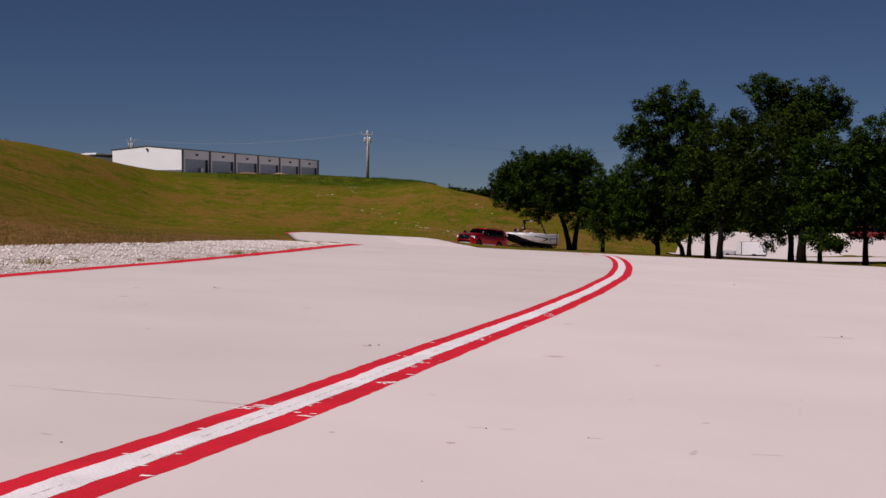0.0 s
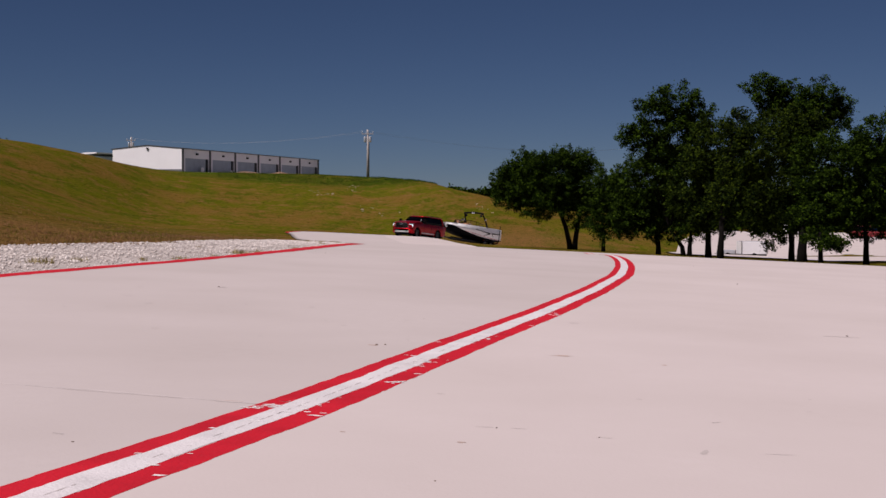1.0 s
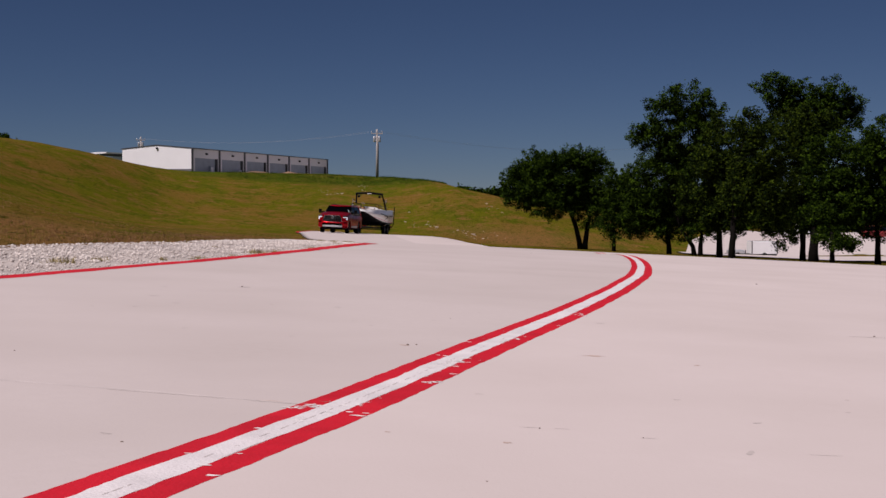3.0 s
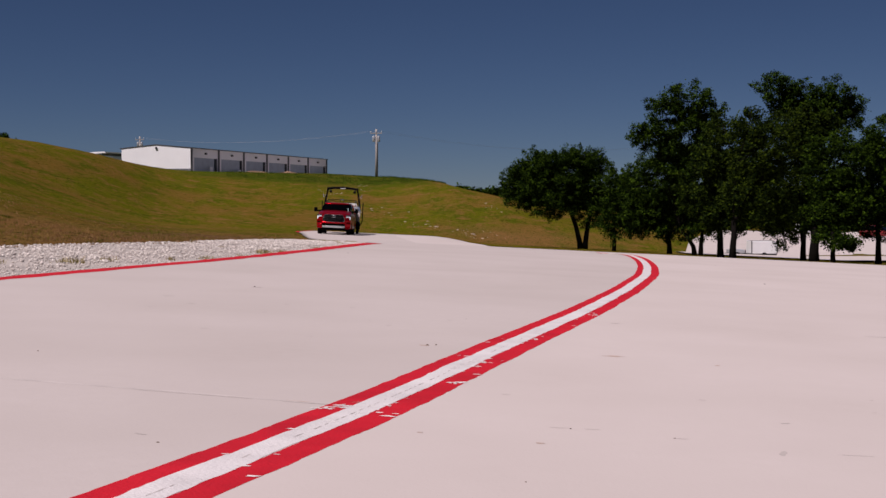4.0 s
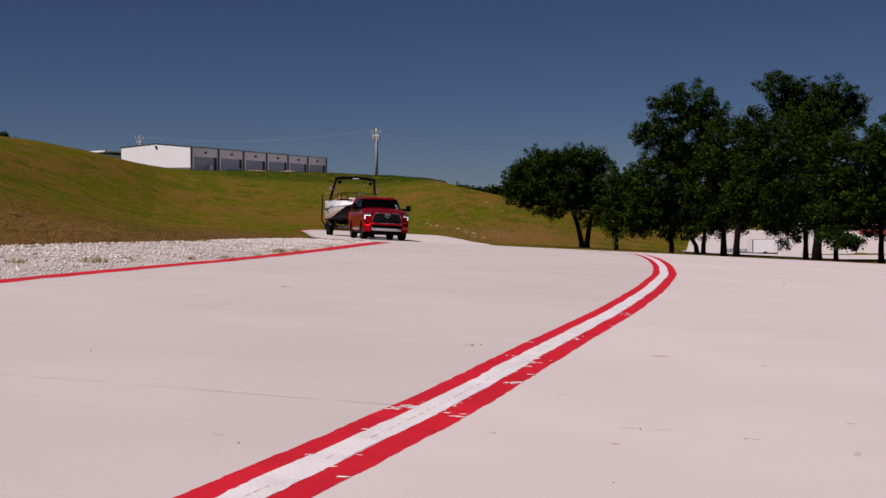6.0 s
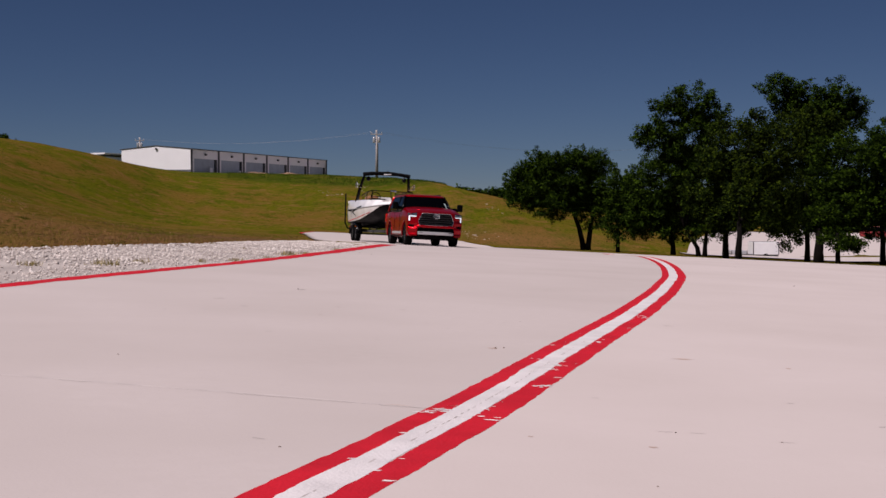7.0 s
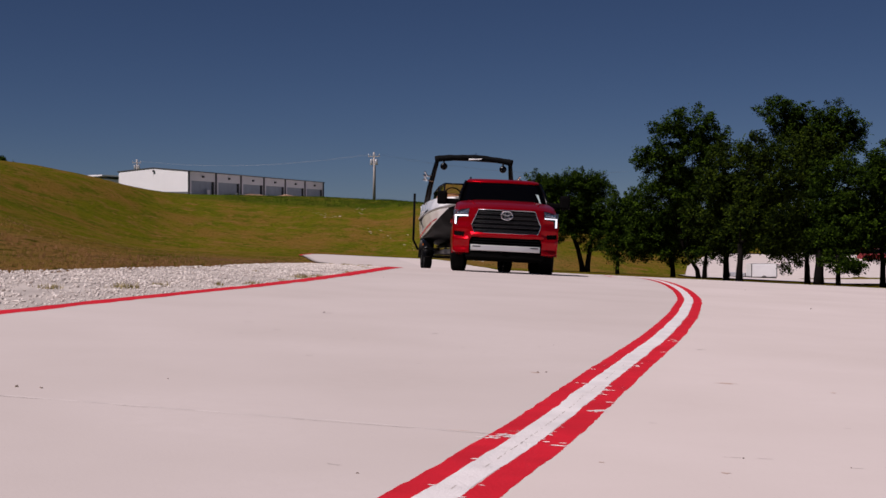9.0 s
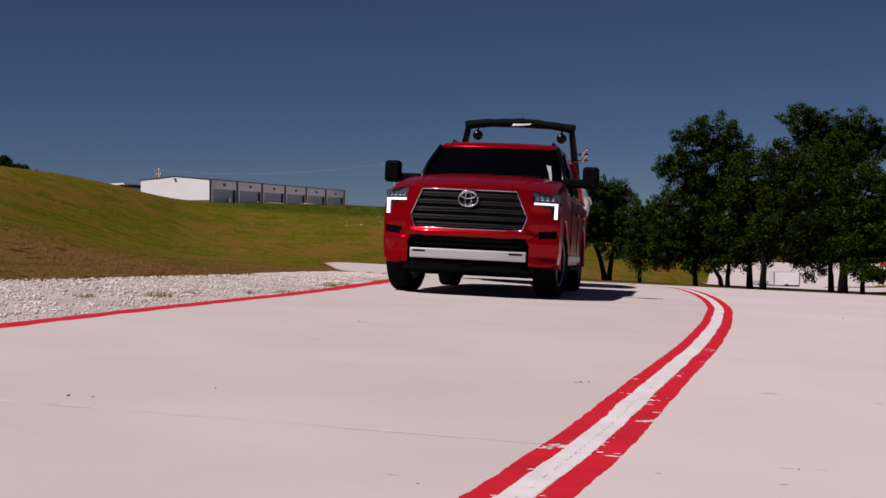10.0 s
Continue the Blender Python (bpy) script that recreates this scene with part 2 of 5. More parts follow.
def sheet(name, xs, ys, mat):
    gx, gy = np.meshgrid(xs, ys)
    z = land_height(gx, gy)
    d = foot_distance(gx, gy)
    # fine unevenness on the bank
    bumps = np.array([noise.noise(Vector((a * 0.35, b * 0.35, 0))) * 0.08 + noise.noise(Vector((a * 0.06, b * 0.06, 5))) * 0.28
                      for a, b in zip(gx.ravel(), gy.ravel())]).reshape(gx.shape)
    z = z + bumps * np.clip(d / 12, 0, 1) * np.clip((260 - gy) / 120, 0.15, 1)
    w = len(xs)
    faces = [(j * w + i, j * w + i + 1, (j + 1) * w + i + 1, (j + 1) * w + i) for j in range(len(ys) - 1) for i in range(w - 1)]
    me = mesh_of(name, np.stack([gx.ravel(), gy.ravel(), z.ravel()], 1), faces, mat, True)
    dry = me.attributes.new("dry", "FLOAT", "POINT")
    patch = np.array([noise.noise(Vector((a * 0.12, b * 0.12, 9))) for a, b in zip(gx.ravel(), gy.ravel())])
    near = np.clip(1.25 - d.ravel() / 4.2 + patch * 1.5, 0, 1) * (d.ravel() > -3) * (gx.ravel() < -2) * (gy.ravel() < 60)
    east = np.clip(1.2 - np.abs(gx.ravel() - 8) / 11, 0, 1) * np.clip(1.2 - np.abs(gy.ravel() - 130) / 16, 0, 1) * (0.9 + patch)
    dry.data.foreach_set("value", np.clip(near * 1.0 + east * 0.8, 0, 1).astype(np.float32))
    lush = me.attributes.new("lush", "FLOAT", "POINT")
    u = gx.ravel() / np.maximum(gy.ravel(), 5)
    band = np.clip((gy.ravel() - 188) / 14, 0, 1) * np.clip((0.0 - u) / 0.03, 0, 1) * np.clip((u + 0.33) / 0.05, 0, 1)
    band = np.maximum(band, np.clip(1 - np.abs(foot_distance(gx, gy).ravel() + 1) / 3, 0, 1) * (gy.ravel() > 90) * 0.8)
    lush.data.foreach_set("value", np.clip(band * (0.8 + patch), 0, 1).astype(np.float32))
    return new(name, me)


def spaced(*spans):
    out = []
    for a, b, step in spans:
        out += list(np.arange(a, b, step))
    return np.array(out)


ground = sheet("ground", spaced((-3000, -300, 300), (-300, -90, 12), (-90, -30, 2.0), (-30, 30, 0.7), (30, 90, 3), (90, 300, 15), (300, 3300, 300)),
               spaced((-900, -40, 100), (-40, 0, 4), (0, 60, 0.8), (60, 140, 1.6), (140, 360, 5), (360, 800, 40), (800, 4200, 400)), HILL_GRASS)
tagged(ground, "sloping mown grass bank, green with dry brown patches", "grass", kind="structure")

# ---- pavement ----
LEFT_Y = [-15, 0, 9.2, 12.6, 14.6, 17.5, 21, 26.5, 35, 40, 45, 50, 57, 66, 74.7, 82, 92, 100, 105, 110, 114, 122]
LEFT_X = [-7.4, -5.0, -3.36, -2.73, -2.46, -2.18, -2.0, -1.85, -2.7, -3.6, -4.8, -5.7, -6.6, -7.8, -8.9, -10.1, -10.3, -8.6, -6, -2.2, 1.2, 8]
RIGHT_Y = [-15, 53.5, 55.5, 56, 66, 86, 96, 101, 105, 110, 114, 122]
RIGHT_X = [45, 45, 3, 1.5, 1.2, 0.4, -0.6, 0.6, 3.2, 7.2, 11, 20]


def left_edge(y):
    return np.interp(y, LEFT_Y, LEFT_X)


LINE_Y = [-4, 2, 2.8, 3.4, 4.2, 5.7, 8.4, 11, 14.2, 17, 19.5, 22, 26, 30, 50, 53]
LINE_X = [-2.62, -1.128, -0.866, -0.697, -0.45, -0.07, 0.65, 1.27, 1.94, 2.38, 2.71, 3.0, 3.42, 3.80, 5.6, 5.85]
_ly = np.arange(-4, 53, 0.1)
_lx = np.interp(np.arange(-5, 54, 0.1), LINE_Y, LINE_X)
_lk = np.exp(-0.5 * (np.arange(-10, 11) * 0.1 / 0.5) ** 2)
_lx = np.convolve(_lx, _lk / _lk.sum(), "valid")[:len(_ly)]


def line_center(y):
    return float(np.interp(y, _ly, _lx))


rows = spaced((-15, 22, 0.3), (22, 53.5, 0.8), (53.5, 56.5, 0.3), (56.5, 122.1, 0.8))
cols = 61
pv, pf, older = [], [], []
for y in rows:
    a, b = float(left_edge(y)), float(np.interp(y, RIGHT_Y, RIGHT_X))
    seam = min(max(line_center(y), a + 0.8), a + (b - a) * 0.6)
    for i in range(cols):
        x = a + (seam - a) * i / 20 if i <= 20 else seam + (b - seam) * ((i - 20) / (cols - 21)) ** 2
        pv.append((x, y, road(x, y)))
        older.append(1.0 if i <= 20 else 0.0)
for j in range(len(rows) - 1):
    for i in range(cols - 1):
        k = j * cols + i
        pf.append((k, k + 1, k + cols + 1, k + cols))
for i in (0, cols - 1):  # the slab's edge
    start = len(pv)
    pv += [(pv[j * cols + i][0], pv[j * cols + i][1], pv[j * cols + i][2] - 0.25) for j in range(len(rows))]
    older += [1.0 if i == 0 else 0.0] * len(rows)
    for j in range(len(rows) - 1):
        q = (j * cols + i, start + j, start + j + 1, (j + 1) * cols + i)
        pf.append(q if i == 0 else q[::-1])
pavement = tagged(new("pavement", mesh_of("pavement", pv, pf, SLAB, True)), "pale pinkish concrete driveway slab with faint stains", "pavement", kind="structure")
pavement.data.attributes.new("older_pour", "FLOAT", "POINT").data.foreach_set("value", older)


def ribbon(name, center, y0, y1, offset, width, mat, lift, parent, label, step=0.12, ragged=0.008, seed=1):
    """A painted band that follows a line in plan, with uneven edges."""
    verts, faces = [], []
    y = y0
    while y <= y1:
        x, x2 = center(y), center(y + 0.05)
        d = Vector((x2 - x, 0.05)).normalized()
        nx, ny = d.y, -d.x
        wide = width(y) if callable(width) else width
        for side in (-1, 1):
            r = noise.noise(Vector((y * 2.2, side * 7 + seed, seed))) * ragged + noise.noise(Vector((y * 9, side * 3 + seed, 2))) * ragged * 0.6 + noise.noise(Vector((y * 31, side * 5 + seed, 4))) * ragged * 0.4
            o = offset + side * wide / 2 + r
            px, py = x + nx * o, y + ny * o
            verts.append((px, py, road(px, py) + lift * (1 + 0.3 * max(0.0, py - 8))))
        y += step
    for i in range(len(verts) // 2 - 1):
        faces.append((2 * i, 2 * i + 1, 2 * i + 3, 2 * i + 2))
    ob = new(name, mesh_of(name, verts, faces, mat))
    ob.parent = parent
    if label:
        ob["label"] = label
    return ob


lane = tagged(empty("lane_marking"), "worn red and white triple stripe painted on the concrete", "road marking", kind="structure")
for nm, off, mat, sd in (("red_band", -0.091, RED_PAINT, 1), ("white_band", -0.008, WHITE_PAINT, 4), ("red_band", 0.086, RED_PAINT, 8)):
    ribbon(nm, line_center, -3, 52, off, {-0.091: 0.082, -0.008: 0.096, 0.086: 0.092}[off], mat, 0.0004 if nm == "red_band" else 0.0008, lane, "", seed=sd, step=0.03, ragged=0.009)
edge_line = tagged(empty("edge_marking"), "thin red painted line along the slab's gravel edge", "road marking", kind="structure")
ribbon("red_band", lambda y: float(left_edge(y)), -3, 26.4, 0.09, lambda y: float(np.interp(y, [8, 12, 18, 26], [0.15, 0.17, 0.23, 0.30])), RED_PAINT, 0.0006, edge_line, "", seed=3, ragged=0.03)
ribbon("red_band", lambda y: float(left_edge(y)), 79, 92, 0.07, 0.22, RED_PAINT, 0.0006, edge_line, "", seed=5, step=0.5)


# ---- gravel strip beside the slab ----
FOOT_Y, FOOT_X = [5, 14.2, 19, 27, 45, 60], [-9, -4.9, -3.9, -3.4, -5, -7.8]


def foot_x(y):
    return float(np.interp(y, FOOT_Y, FOOT_X))


gv, gf = [], []
for y in spaced((-5, 30, 0.5), (30, 44, 1.0)):
    a, b = foot_x(y) - 0.5 + 0.35 * noise.noise(Vector((y * 0.7, 3, 0))), float(left_edge(y)) + 0.02
    for i in range(9):
        x = a + (b - a) * i / 8
        gv.append((x, y, road(x, y) - 0.022 + 0.02 * noise.noise(Vector((x * 2, y * 2, 0))) - (0.10 if i == 0 else 0)))
for j in range(len(gv) // 9 - 1):
    for i in range(8):
        gf.append((j * 9 + i, j * 9 + i + 1, j * 9 + i + 10, j * 9 + i + 9))
tagged(new("gravel_bed", mesh_of("gravel_bed", gv, gf, GRAVEL, True)), "pale limestone gravel strip beside the slab", "gravel", kind="structure")

ICO = bmesh.new()
bmesh.ops.create_icosphere(ICO, subdivisions=1, radius=1)
ICO_V = np.array([v.co[:] for v in ICO.verts])
ICO_F = np.array([[v.index for v in f.verts] for f in ICO.faces])
ICO.free()


def scatter_stones(name, places, sizes, mat, seed, stretch=(1, 1, 0.75)):
    """Many rough stones joined into one mesh."""
    rng = np.random.default_rng(seed)
    allv, allf = [], []
    for k, (p, s) in enumerate(zip(places, sizes)):
        q, _ = np.linalg.qr(rng.normal(size=(3, 3)))
        v = (ICO_V * (1 + rng.uniform(-0.22, 0.22, (len(ICO_V), 1)))) @ (q * s * rng.uniform(0.6, 1.1, 3))
        v *= np.array(stretch)
        allv.append(v + p)
        allf.append(ICO_F + k * len(ICO_V))
    me = mesh_of(name, np.concatenate(allv), np.concatenate(allf).tolist(), mat)
    return new(name, me)


rng = np.random.default_rng(5)
spots, sizes = [], []
while len(spots) < 28000:
    y = 5 + 26 * rng.random() ** 1.5
    a, b = foot_x(y) - 0.35, float(left_edge(y)) - 0.03
    x = a + (b - a) * rng.random()
    if rng.random() < 0.35 + 0.65 * (noise.noise(Vector((x * 1.1, y * 1.1, 2))) > -0.15):
        s = 0.005 + 0.016 * rng.random() ** 2.6
        # fewer large pieces by the painted edge
        if b - x < 0.35:
            s *= 0.7
        spots.append((x, y, road(x, y) - 0.014 + s * 0.1))
        sizes.append(s)
tagged(scatter_stones("gravel_stones", np.array(spots), sizes, STONES, 1), "loose white and grey limestone gravel", "gravel", kind="stuff")

def ground_at(xy):
    """The height of the uneven bank at many places."""
    d = foot_distance(xy[:, 0], xy[:, 1])
    n = np.array([noise.noise(Vector((a * 0.35, b * 0.35, 0))) * 0.08 + noise.noise(Vector((a * 0.06, b * 0.06, 5))) * 0.28 for a, b in xy])
    return land_height(xy[:, 0], xy[:, 1]) + n * np.clip(d / 12, 0, 1) * np.clip((260 - xy[:, 1]) / 120, 0.15, 1)


# pale rocks that lie on the slope
ROCK_SPOTS = [(-18.9, 185.6), (-17.7, 183.4), (-16.4, 181.0), (-13.4, 191.4), (-13.9, 198.3), (-7.3, 157.7), (-4.4, 144.0), (1.2, 135.4), (2.1, 134.3), (4.1, 138.3), (4.6, 161.3), (-9.5, 163.0), (-1.6, 139.8)]
spots, sizes = [], []
for cx, cy in ROCK_SPOTS:
    for _ in range(14):
        q = rng.normal()
        x, y = cx + q * 0.7 + rng.normal() * 0.3, cy - q * 0.9 + rng.normal() * 1.6
        s = 0.012 + 0.06 * rng.random() ** 3
        spots.append((x, y, float(ground_at(np.array([[x, y]]))[0]) + s * 0.25))
        sizes.append(s)
tagged(scatter_stones("hillside_rocks", np.array(spots), sizes, FIELD_STONES, 2, (3.4, 2.4, 0.8)), "scattered pale limestone rocks in the grass", "rocks", kind="stuff")


def blades(name, roots, heights, mat, seed, spread=0.5, per=1):
    """Thin bent blades of grass joined into one mesh."""
    r = np.random.default_rng(seed)
    v, f = [], []
    for (x, y, z), h in zip(roots, heights):
        for _ in range(per):
            a = r.random() * math.tau
            lean = spread * r.random() * h
            w = h * 0.04 + 0.002
            ox, oy = (r.normal() * 0.25 * h, r.normal() * 0.25 * h) if per > 1 else (0, 0)
            dx, dy = math.cos(a), math.sin(a)
            n = len(v)
            v += [(x + ox - dy * w, y + oy + dx * w, z - 0.02), (x + ox + dy * w, y + oy - dx * w, z - 0.02), (x + ox + dx * lean, y + oy + dy * lean, z + h * (0.75 + 0.25 * r.random()))]
            f.append((n, n + 1, n + 2))
    return new(name, mesh_of(name, v, f, mat))


roots, heights = [], []
while len(roots) < 12000:
    y = 8 + 40 * rng.random() ** 1.5
    x = foot_x(y) - 0.05 - 2.2 * rng.random() ** 1.6
    roots.append((x, y, 0.0))
    heights.append(0.012 + 0.028 * rng.random() ** 3)
_r = np.array(roots)
_r[:, 2] = ground_at(_r[:, :2])
tagged(blades("bank_grass", _r, heights, BLADES, 3), "short dry grass blades on the bank", "grass", kind="stuff")


def tuft_field(name, count, place, low, high, mat, seed, label, per=5):
    r = np.random.default_rng(seed)
    xy = np.array([place(r) for _ in range(count)])
    patch = np.array([noise.noise(Vector((a * 0.5, b * 0.3, seed))) + 0.6 * noise.noise(Vector((a * 1.7, b * 1.1, seed))) for a, b in xy])
    xy = xy[patch > r.uniform(-0.35, 0.45, count)]
    tall = low + (high - low) * r.random(len(xy)) ** 2
    tagged(blades(name, np.column_stack([xy, ground_at(xy)]), tall, mat, seed, 0.9, per), label, "grass", kind="stuff")


def near_bank(r):
    y = 9 + 62 * r.random() ** 1.3
    return foot_x(y) - 0.1 - 17 * r.random() ** 1.4, y


def bank_foot(r):
    y = 9 + 34 * r.random() ** 1.3
    return foot_x(y) - 0.1 - 2.6 * r.random() ** 1.2, y


def crest(r):
    u = -0.005 - 0.17 * r.random() ** 1.4
    y = r.uniform(200, 236)
    return u * y, y


GREEN_BLADES = leaf_material("green_grass_blades", (0.080, 0.095, 0.005), (0.190, 0.160, 0.020))
BROWN_BLADES = leaf_material("dry_grass_blades", (0.185, 0.092, 0.044), (0.380, 0.215, 0.105))
CREST_BLADES = leaf_material("lush_grass_blades", (0.026, 0.052, 0.004), (0.048, 0.080, 0.006))
tuft_field("bank_tufts", 22000, near_bank, 0.02, 0.07, GREEN_BLADES, 61, "green grass tufts standing over the mown bank")
tuft_field("dry_tufts", 14000, near_bank, 0.02, 0.07, BROWN_BLADES, 62, "dry brown grass tufts on the bank")
tuft_field("foot_tufts", 14000, bank_foot, 0.015, 0.055, BROWN_BLADES, 63, "reddish brown dead grass along the gravel")
tuft_field("crest_grass", 15000, crest, 0.14, 0.36, CREST_BLADES, 64, "tall dark green grass along the hill's crest", 4)


weed_roots, weed_heights = [], []
for x, y, h, n in [(-3.62, 11.5, 0.11, 34), (-3.45, 12.1, 0.08, 22), (-2.52, 15.7, 0.12, 40), (-2.38, 16.3, 0.09, 26), (-2.78, 13.4, 0.07, 20), (-3.05, 12.9, 0.06, 16),
                   (-4.1, 10.9, 0.09, 20), (-2.62, 14.6, 0.06, 14), (-2.25, 19.0, 0.07, 14), (-3.3, 17.2, 0.06, 12), (-2.3, 24.0, 0.06, 30), (-2.6, 26.6, 0.07, 40), (-3.0, 28.0, 0.08, 40), (-2.75, 33.0, 0.09, 50),
                   (-3.15, 36.0, 0.10, 60), (-3.6, 38.0, 0.10, 60), (-3.9, 40.0, 0.10, 60), (-4.5, 42.0, 0.10, 60), (-5.0, 44.0, 0.10, 60)]:
    for _ in range(n):
        weed_roots.append((x + rng.normal() * h * 0.55, y + rng.normal() * h * 0.6, road(x, y) - 0.01))
        weed_heights.append(h * (0.2 + 0.4 * rng.random()))
tagged(blades("gravel_weeds", weed_roots, weed_heights, WEEDS, 21, 1.3, 5), "small straw-green weed tufts in the gravel", "weeds", kind="stuff")

# ---- storage building on the hill ----
def framed(origin, along, up=Vector((0, 0, 1))):
    """A frame whose x runs along a wall and whose y points into the building."""
    ax = Vector(along).normalized()
    ay = up.cross(ax)
    m = Matrix((ax, ay, up)).transposed().to_4x4()
    m.translation = origin
    return m


def make_storage_building():
    EAVE, RIDGE, LENGTH, WIDTH = 5.85, 6.55, 72.1, 15.8
    corner = Vector((-52.5, 259.6, 5.2))
    b = tagged(empty("storage_building", framed(corner, (20.6, 69.1, 0))), "long white and grey steel storage building with dark roll-up doors", "building")
    # local x runs along the doors, y goes into the building
    bays, bay = 6, LENGTH / 6
    gable = bmesh.new()
    pts = [(0, 0), (WIDTH, 0), (WIDTH, EAVE), (WIDTH / 2, RIDGE), (0, EAVE)]
    loft([[(-0.15, y, z) for y, z in pts], [(0.05, y, z) for y, z in pts]], closed=True, bm=gable)
    part("gable_wall", gable, WHITE_STEEL, b, "white ribbed gable wall")
    ribs = bmesh.new()
    for i in range(1, 30):
        y = i * WIDTH / 30
        box(-0.165, -0.15, y - 0.05, y + 0.05, 1.0, EAVE + (RIDGE - EAVE) * (1 - abs(y - WIDTH / 2) / (WIDTH / 2)) - 0.25, bm=ribs)
    part("cladding_ribs", ribs, WHITE_STEEL, b)
    part("gable_plinth", box(-0.24, -0.13, -0.05, WIDTH, 0, 1.75), GREY_DARK, b, "dark grey base course")
    back = bmesh.new()
    box(0, LENGTH, WIDTH - 0.2, WIDTH, 0, EAVE, bm=back)
    box(LENGTH - 0.2, LENGTH, 0.2, WIDTH - 0.2, 0, EAVE, bm=back)
    part("back_wall", back, GREY_STEEL, b)
    eaves = [(-0.35, EAVE), (WIDTH / 2, RIDGE + 0.02), (WIDTH + 0.35, EAVE), (WIDTH + 0.35, EAVE + 0.16), (WIDTH / 2, RIDGE + 0.18), (-0.35, EAVE + 0.16)]
    roof = loft([[(x, y, z) for y, z in eaves] for x in (-0.25, LENGTH + 0.3)], closed=True)
    part("roof", roof, DARK_TRIM, b, "dark edged low metal roof")
    for i in range(bays):
        x0 = i * bay
        dw, dh = bay * 0.79, 4.05
        d0 = x0 + bay * 0.10
        d1 = d0 + dw
        wall = bmesh.new()
        box(x0, d0, 0, 0.2, 0, EAVE, bm=wall)
        box(d1 + bay * 0.06, x0 + bay, 0, 0.2, 0, EAVE, bm=wall)
        box(d0, d1 + bay * 0.06, 0, 0.2, dh, EAVE, bm=wall)
        part("bay_wall", wall, GREY_STEEL, b, "pale grey wall panel")
        part("corner_post", box(x0 - 0.35, x0 + 0.35, -0.12, -0.003, 0, EAVE), DARK_TRIM, b)
        door = part("roller_door", box(d0, d1, 0.35, 0.45, 0, dh), DOOR_STEEL, b, "dark grey roll-up door")
        slats = bmesh.new()
        for k in range(12):
            box(d0 + 0.05, d1 - 0.05, 0.30, 0.347, k * dh / 12 + 0.05, (k + 1) * dh / 12 - 0.03, bm=slats)
        part("door_slats", slats, DOOR_STEEL, door)
        # dark strip down the far side of each door
        part("door_side_strip", box(d1 + 0.003, d1 + bay * 0.06, 0.05, 0.45, 0, dh), DARK_METAL, b)
        part("wall_lamp", box(x0 + bay * 0.5 - 0.35, x0 + bay * 0.5 + 0.35, -0.35, -0.003, 4.75, 5.15, 0.08), DARK_METAL, b)
    part("corner_post", box(LENGTH - 0.35, LENGTH + 0.35, -0.12, -0.003, 0, EAVE), DARK_TRIM, b)
    part("gable_lamp", box(-0.45, -0.16, WIDTH * 0.48, WIDTH * 0.505, EAVE - 0.05, EAVE + 0.35, 0.05), DARK_METAL, b)
    for x, w, h in ((7.6, 1.3, 1.3), (8.9 + bay, 1.2, 1.0), (8.3 + 2 * bay, 1.5, 0.8)):
        part("white_sign_bar", box(x, x + w, -0.25, -0.2, 1.0, 1.0 + h), WHITE_STEEL, b, "white sign panel, unreadable")
    return b


GREY_DARK = material("dark_grey_cladding", (0.13, 0.13, 0.14), 0.6, vary=0.15, scale=0.5, fine=6)



def make_shed():
    s = tagged(empty("far_shed", framed(Vector((-88.5, 330, 7.6)), (16, 12, 0))), "grey steel shed with a white roof edge behind the hill", "building")
    part("wall", box(0, 30, 0, 14, 0, 4.4), GREY_STEEL, s)
    part("roof", loft([[(-0.5, -0.5, 5.55), (-0.5, 7, 5.7), (-0.5, 14.5, 5.55), (-0.5, 14.5, 5.25), (-0.5, -0.5, 5.25)], [(30.5, -0.5, 4.55), (30.5, 7, 4.7), (30.5, 14.5, 4.55), (30.5, 14.5, 4.25), (30.5, -0.5, 4.25)]], closed=True), WHITE_STEEL, s, "white sloping roof")
    for x in (6, 14, 22):
        part("trim_post", box(x - 0.2, x + 0.2, -0.1, -0.004, 0, 4.0), DARK_TRIM, s)


make_storage_building()
make_shed()

# Unseen slab, added to bounce sunlight onto the shaded door wall.
bounce = bmesh.new()
loft([[(-52.2 + 0.286 * 72 * f + 0.958 * d, 259.5 + 0.958 * 72 * f - 0.286 * d, 5.92) for f in (0, 0.5, 1)] for d in (0.3, 6.0, 12.0)], caps=False, bm=bounce)
tagged(part("bounce_slab", bounce, CONCRETE), "unseen pale slab added to bounce light onto the storage doors", "pavement", kind="structure")

# bare soil heaped before the doors
SOIL = material("bare_soil", (0.24, 0.145, 0.085), 0.95, vary=0.35, scale=0.5, fine=4, bump=0.8, bump_scale=6)
for x, y, w, h in ((-41.5, 244.5, 2.4, 0.30), (-37.2, 243, 3.4, 0.40), (-30.6, 241, 2.0, 0.38)):
    hv, hf = [], []
    for i in range(8):
        r = i / 7
        for k in range(20):
            a = k * math.tau / 20
            px, py = x + math.cos(a) * r * w * (1 + 0.2 * noise.noise(Vector((a, x, 0)))), y + math.sin(a) * r * w * 0.7
            hv.append((px, py, land(px, py) - 0.1 + h * (1 - r ** 1.6) * (1 + 0.35 * noise.noise(Vector((px, py, 1))))))
    for i in range(7):
        for k in range(20):
            hf.append((i * 20 + k, i * 20 + (k + 1) % 20, (i + 1) * 20 + (k + 1) % 20, (i + 1) * 20 + k))
    tagged(new("soil_heap", mesh_of("soil_heap", hv, hf, SOIL, True)), "low heap of bare brown soil on the hilltop", "soil", "soil heaps")


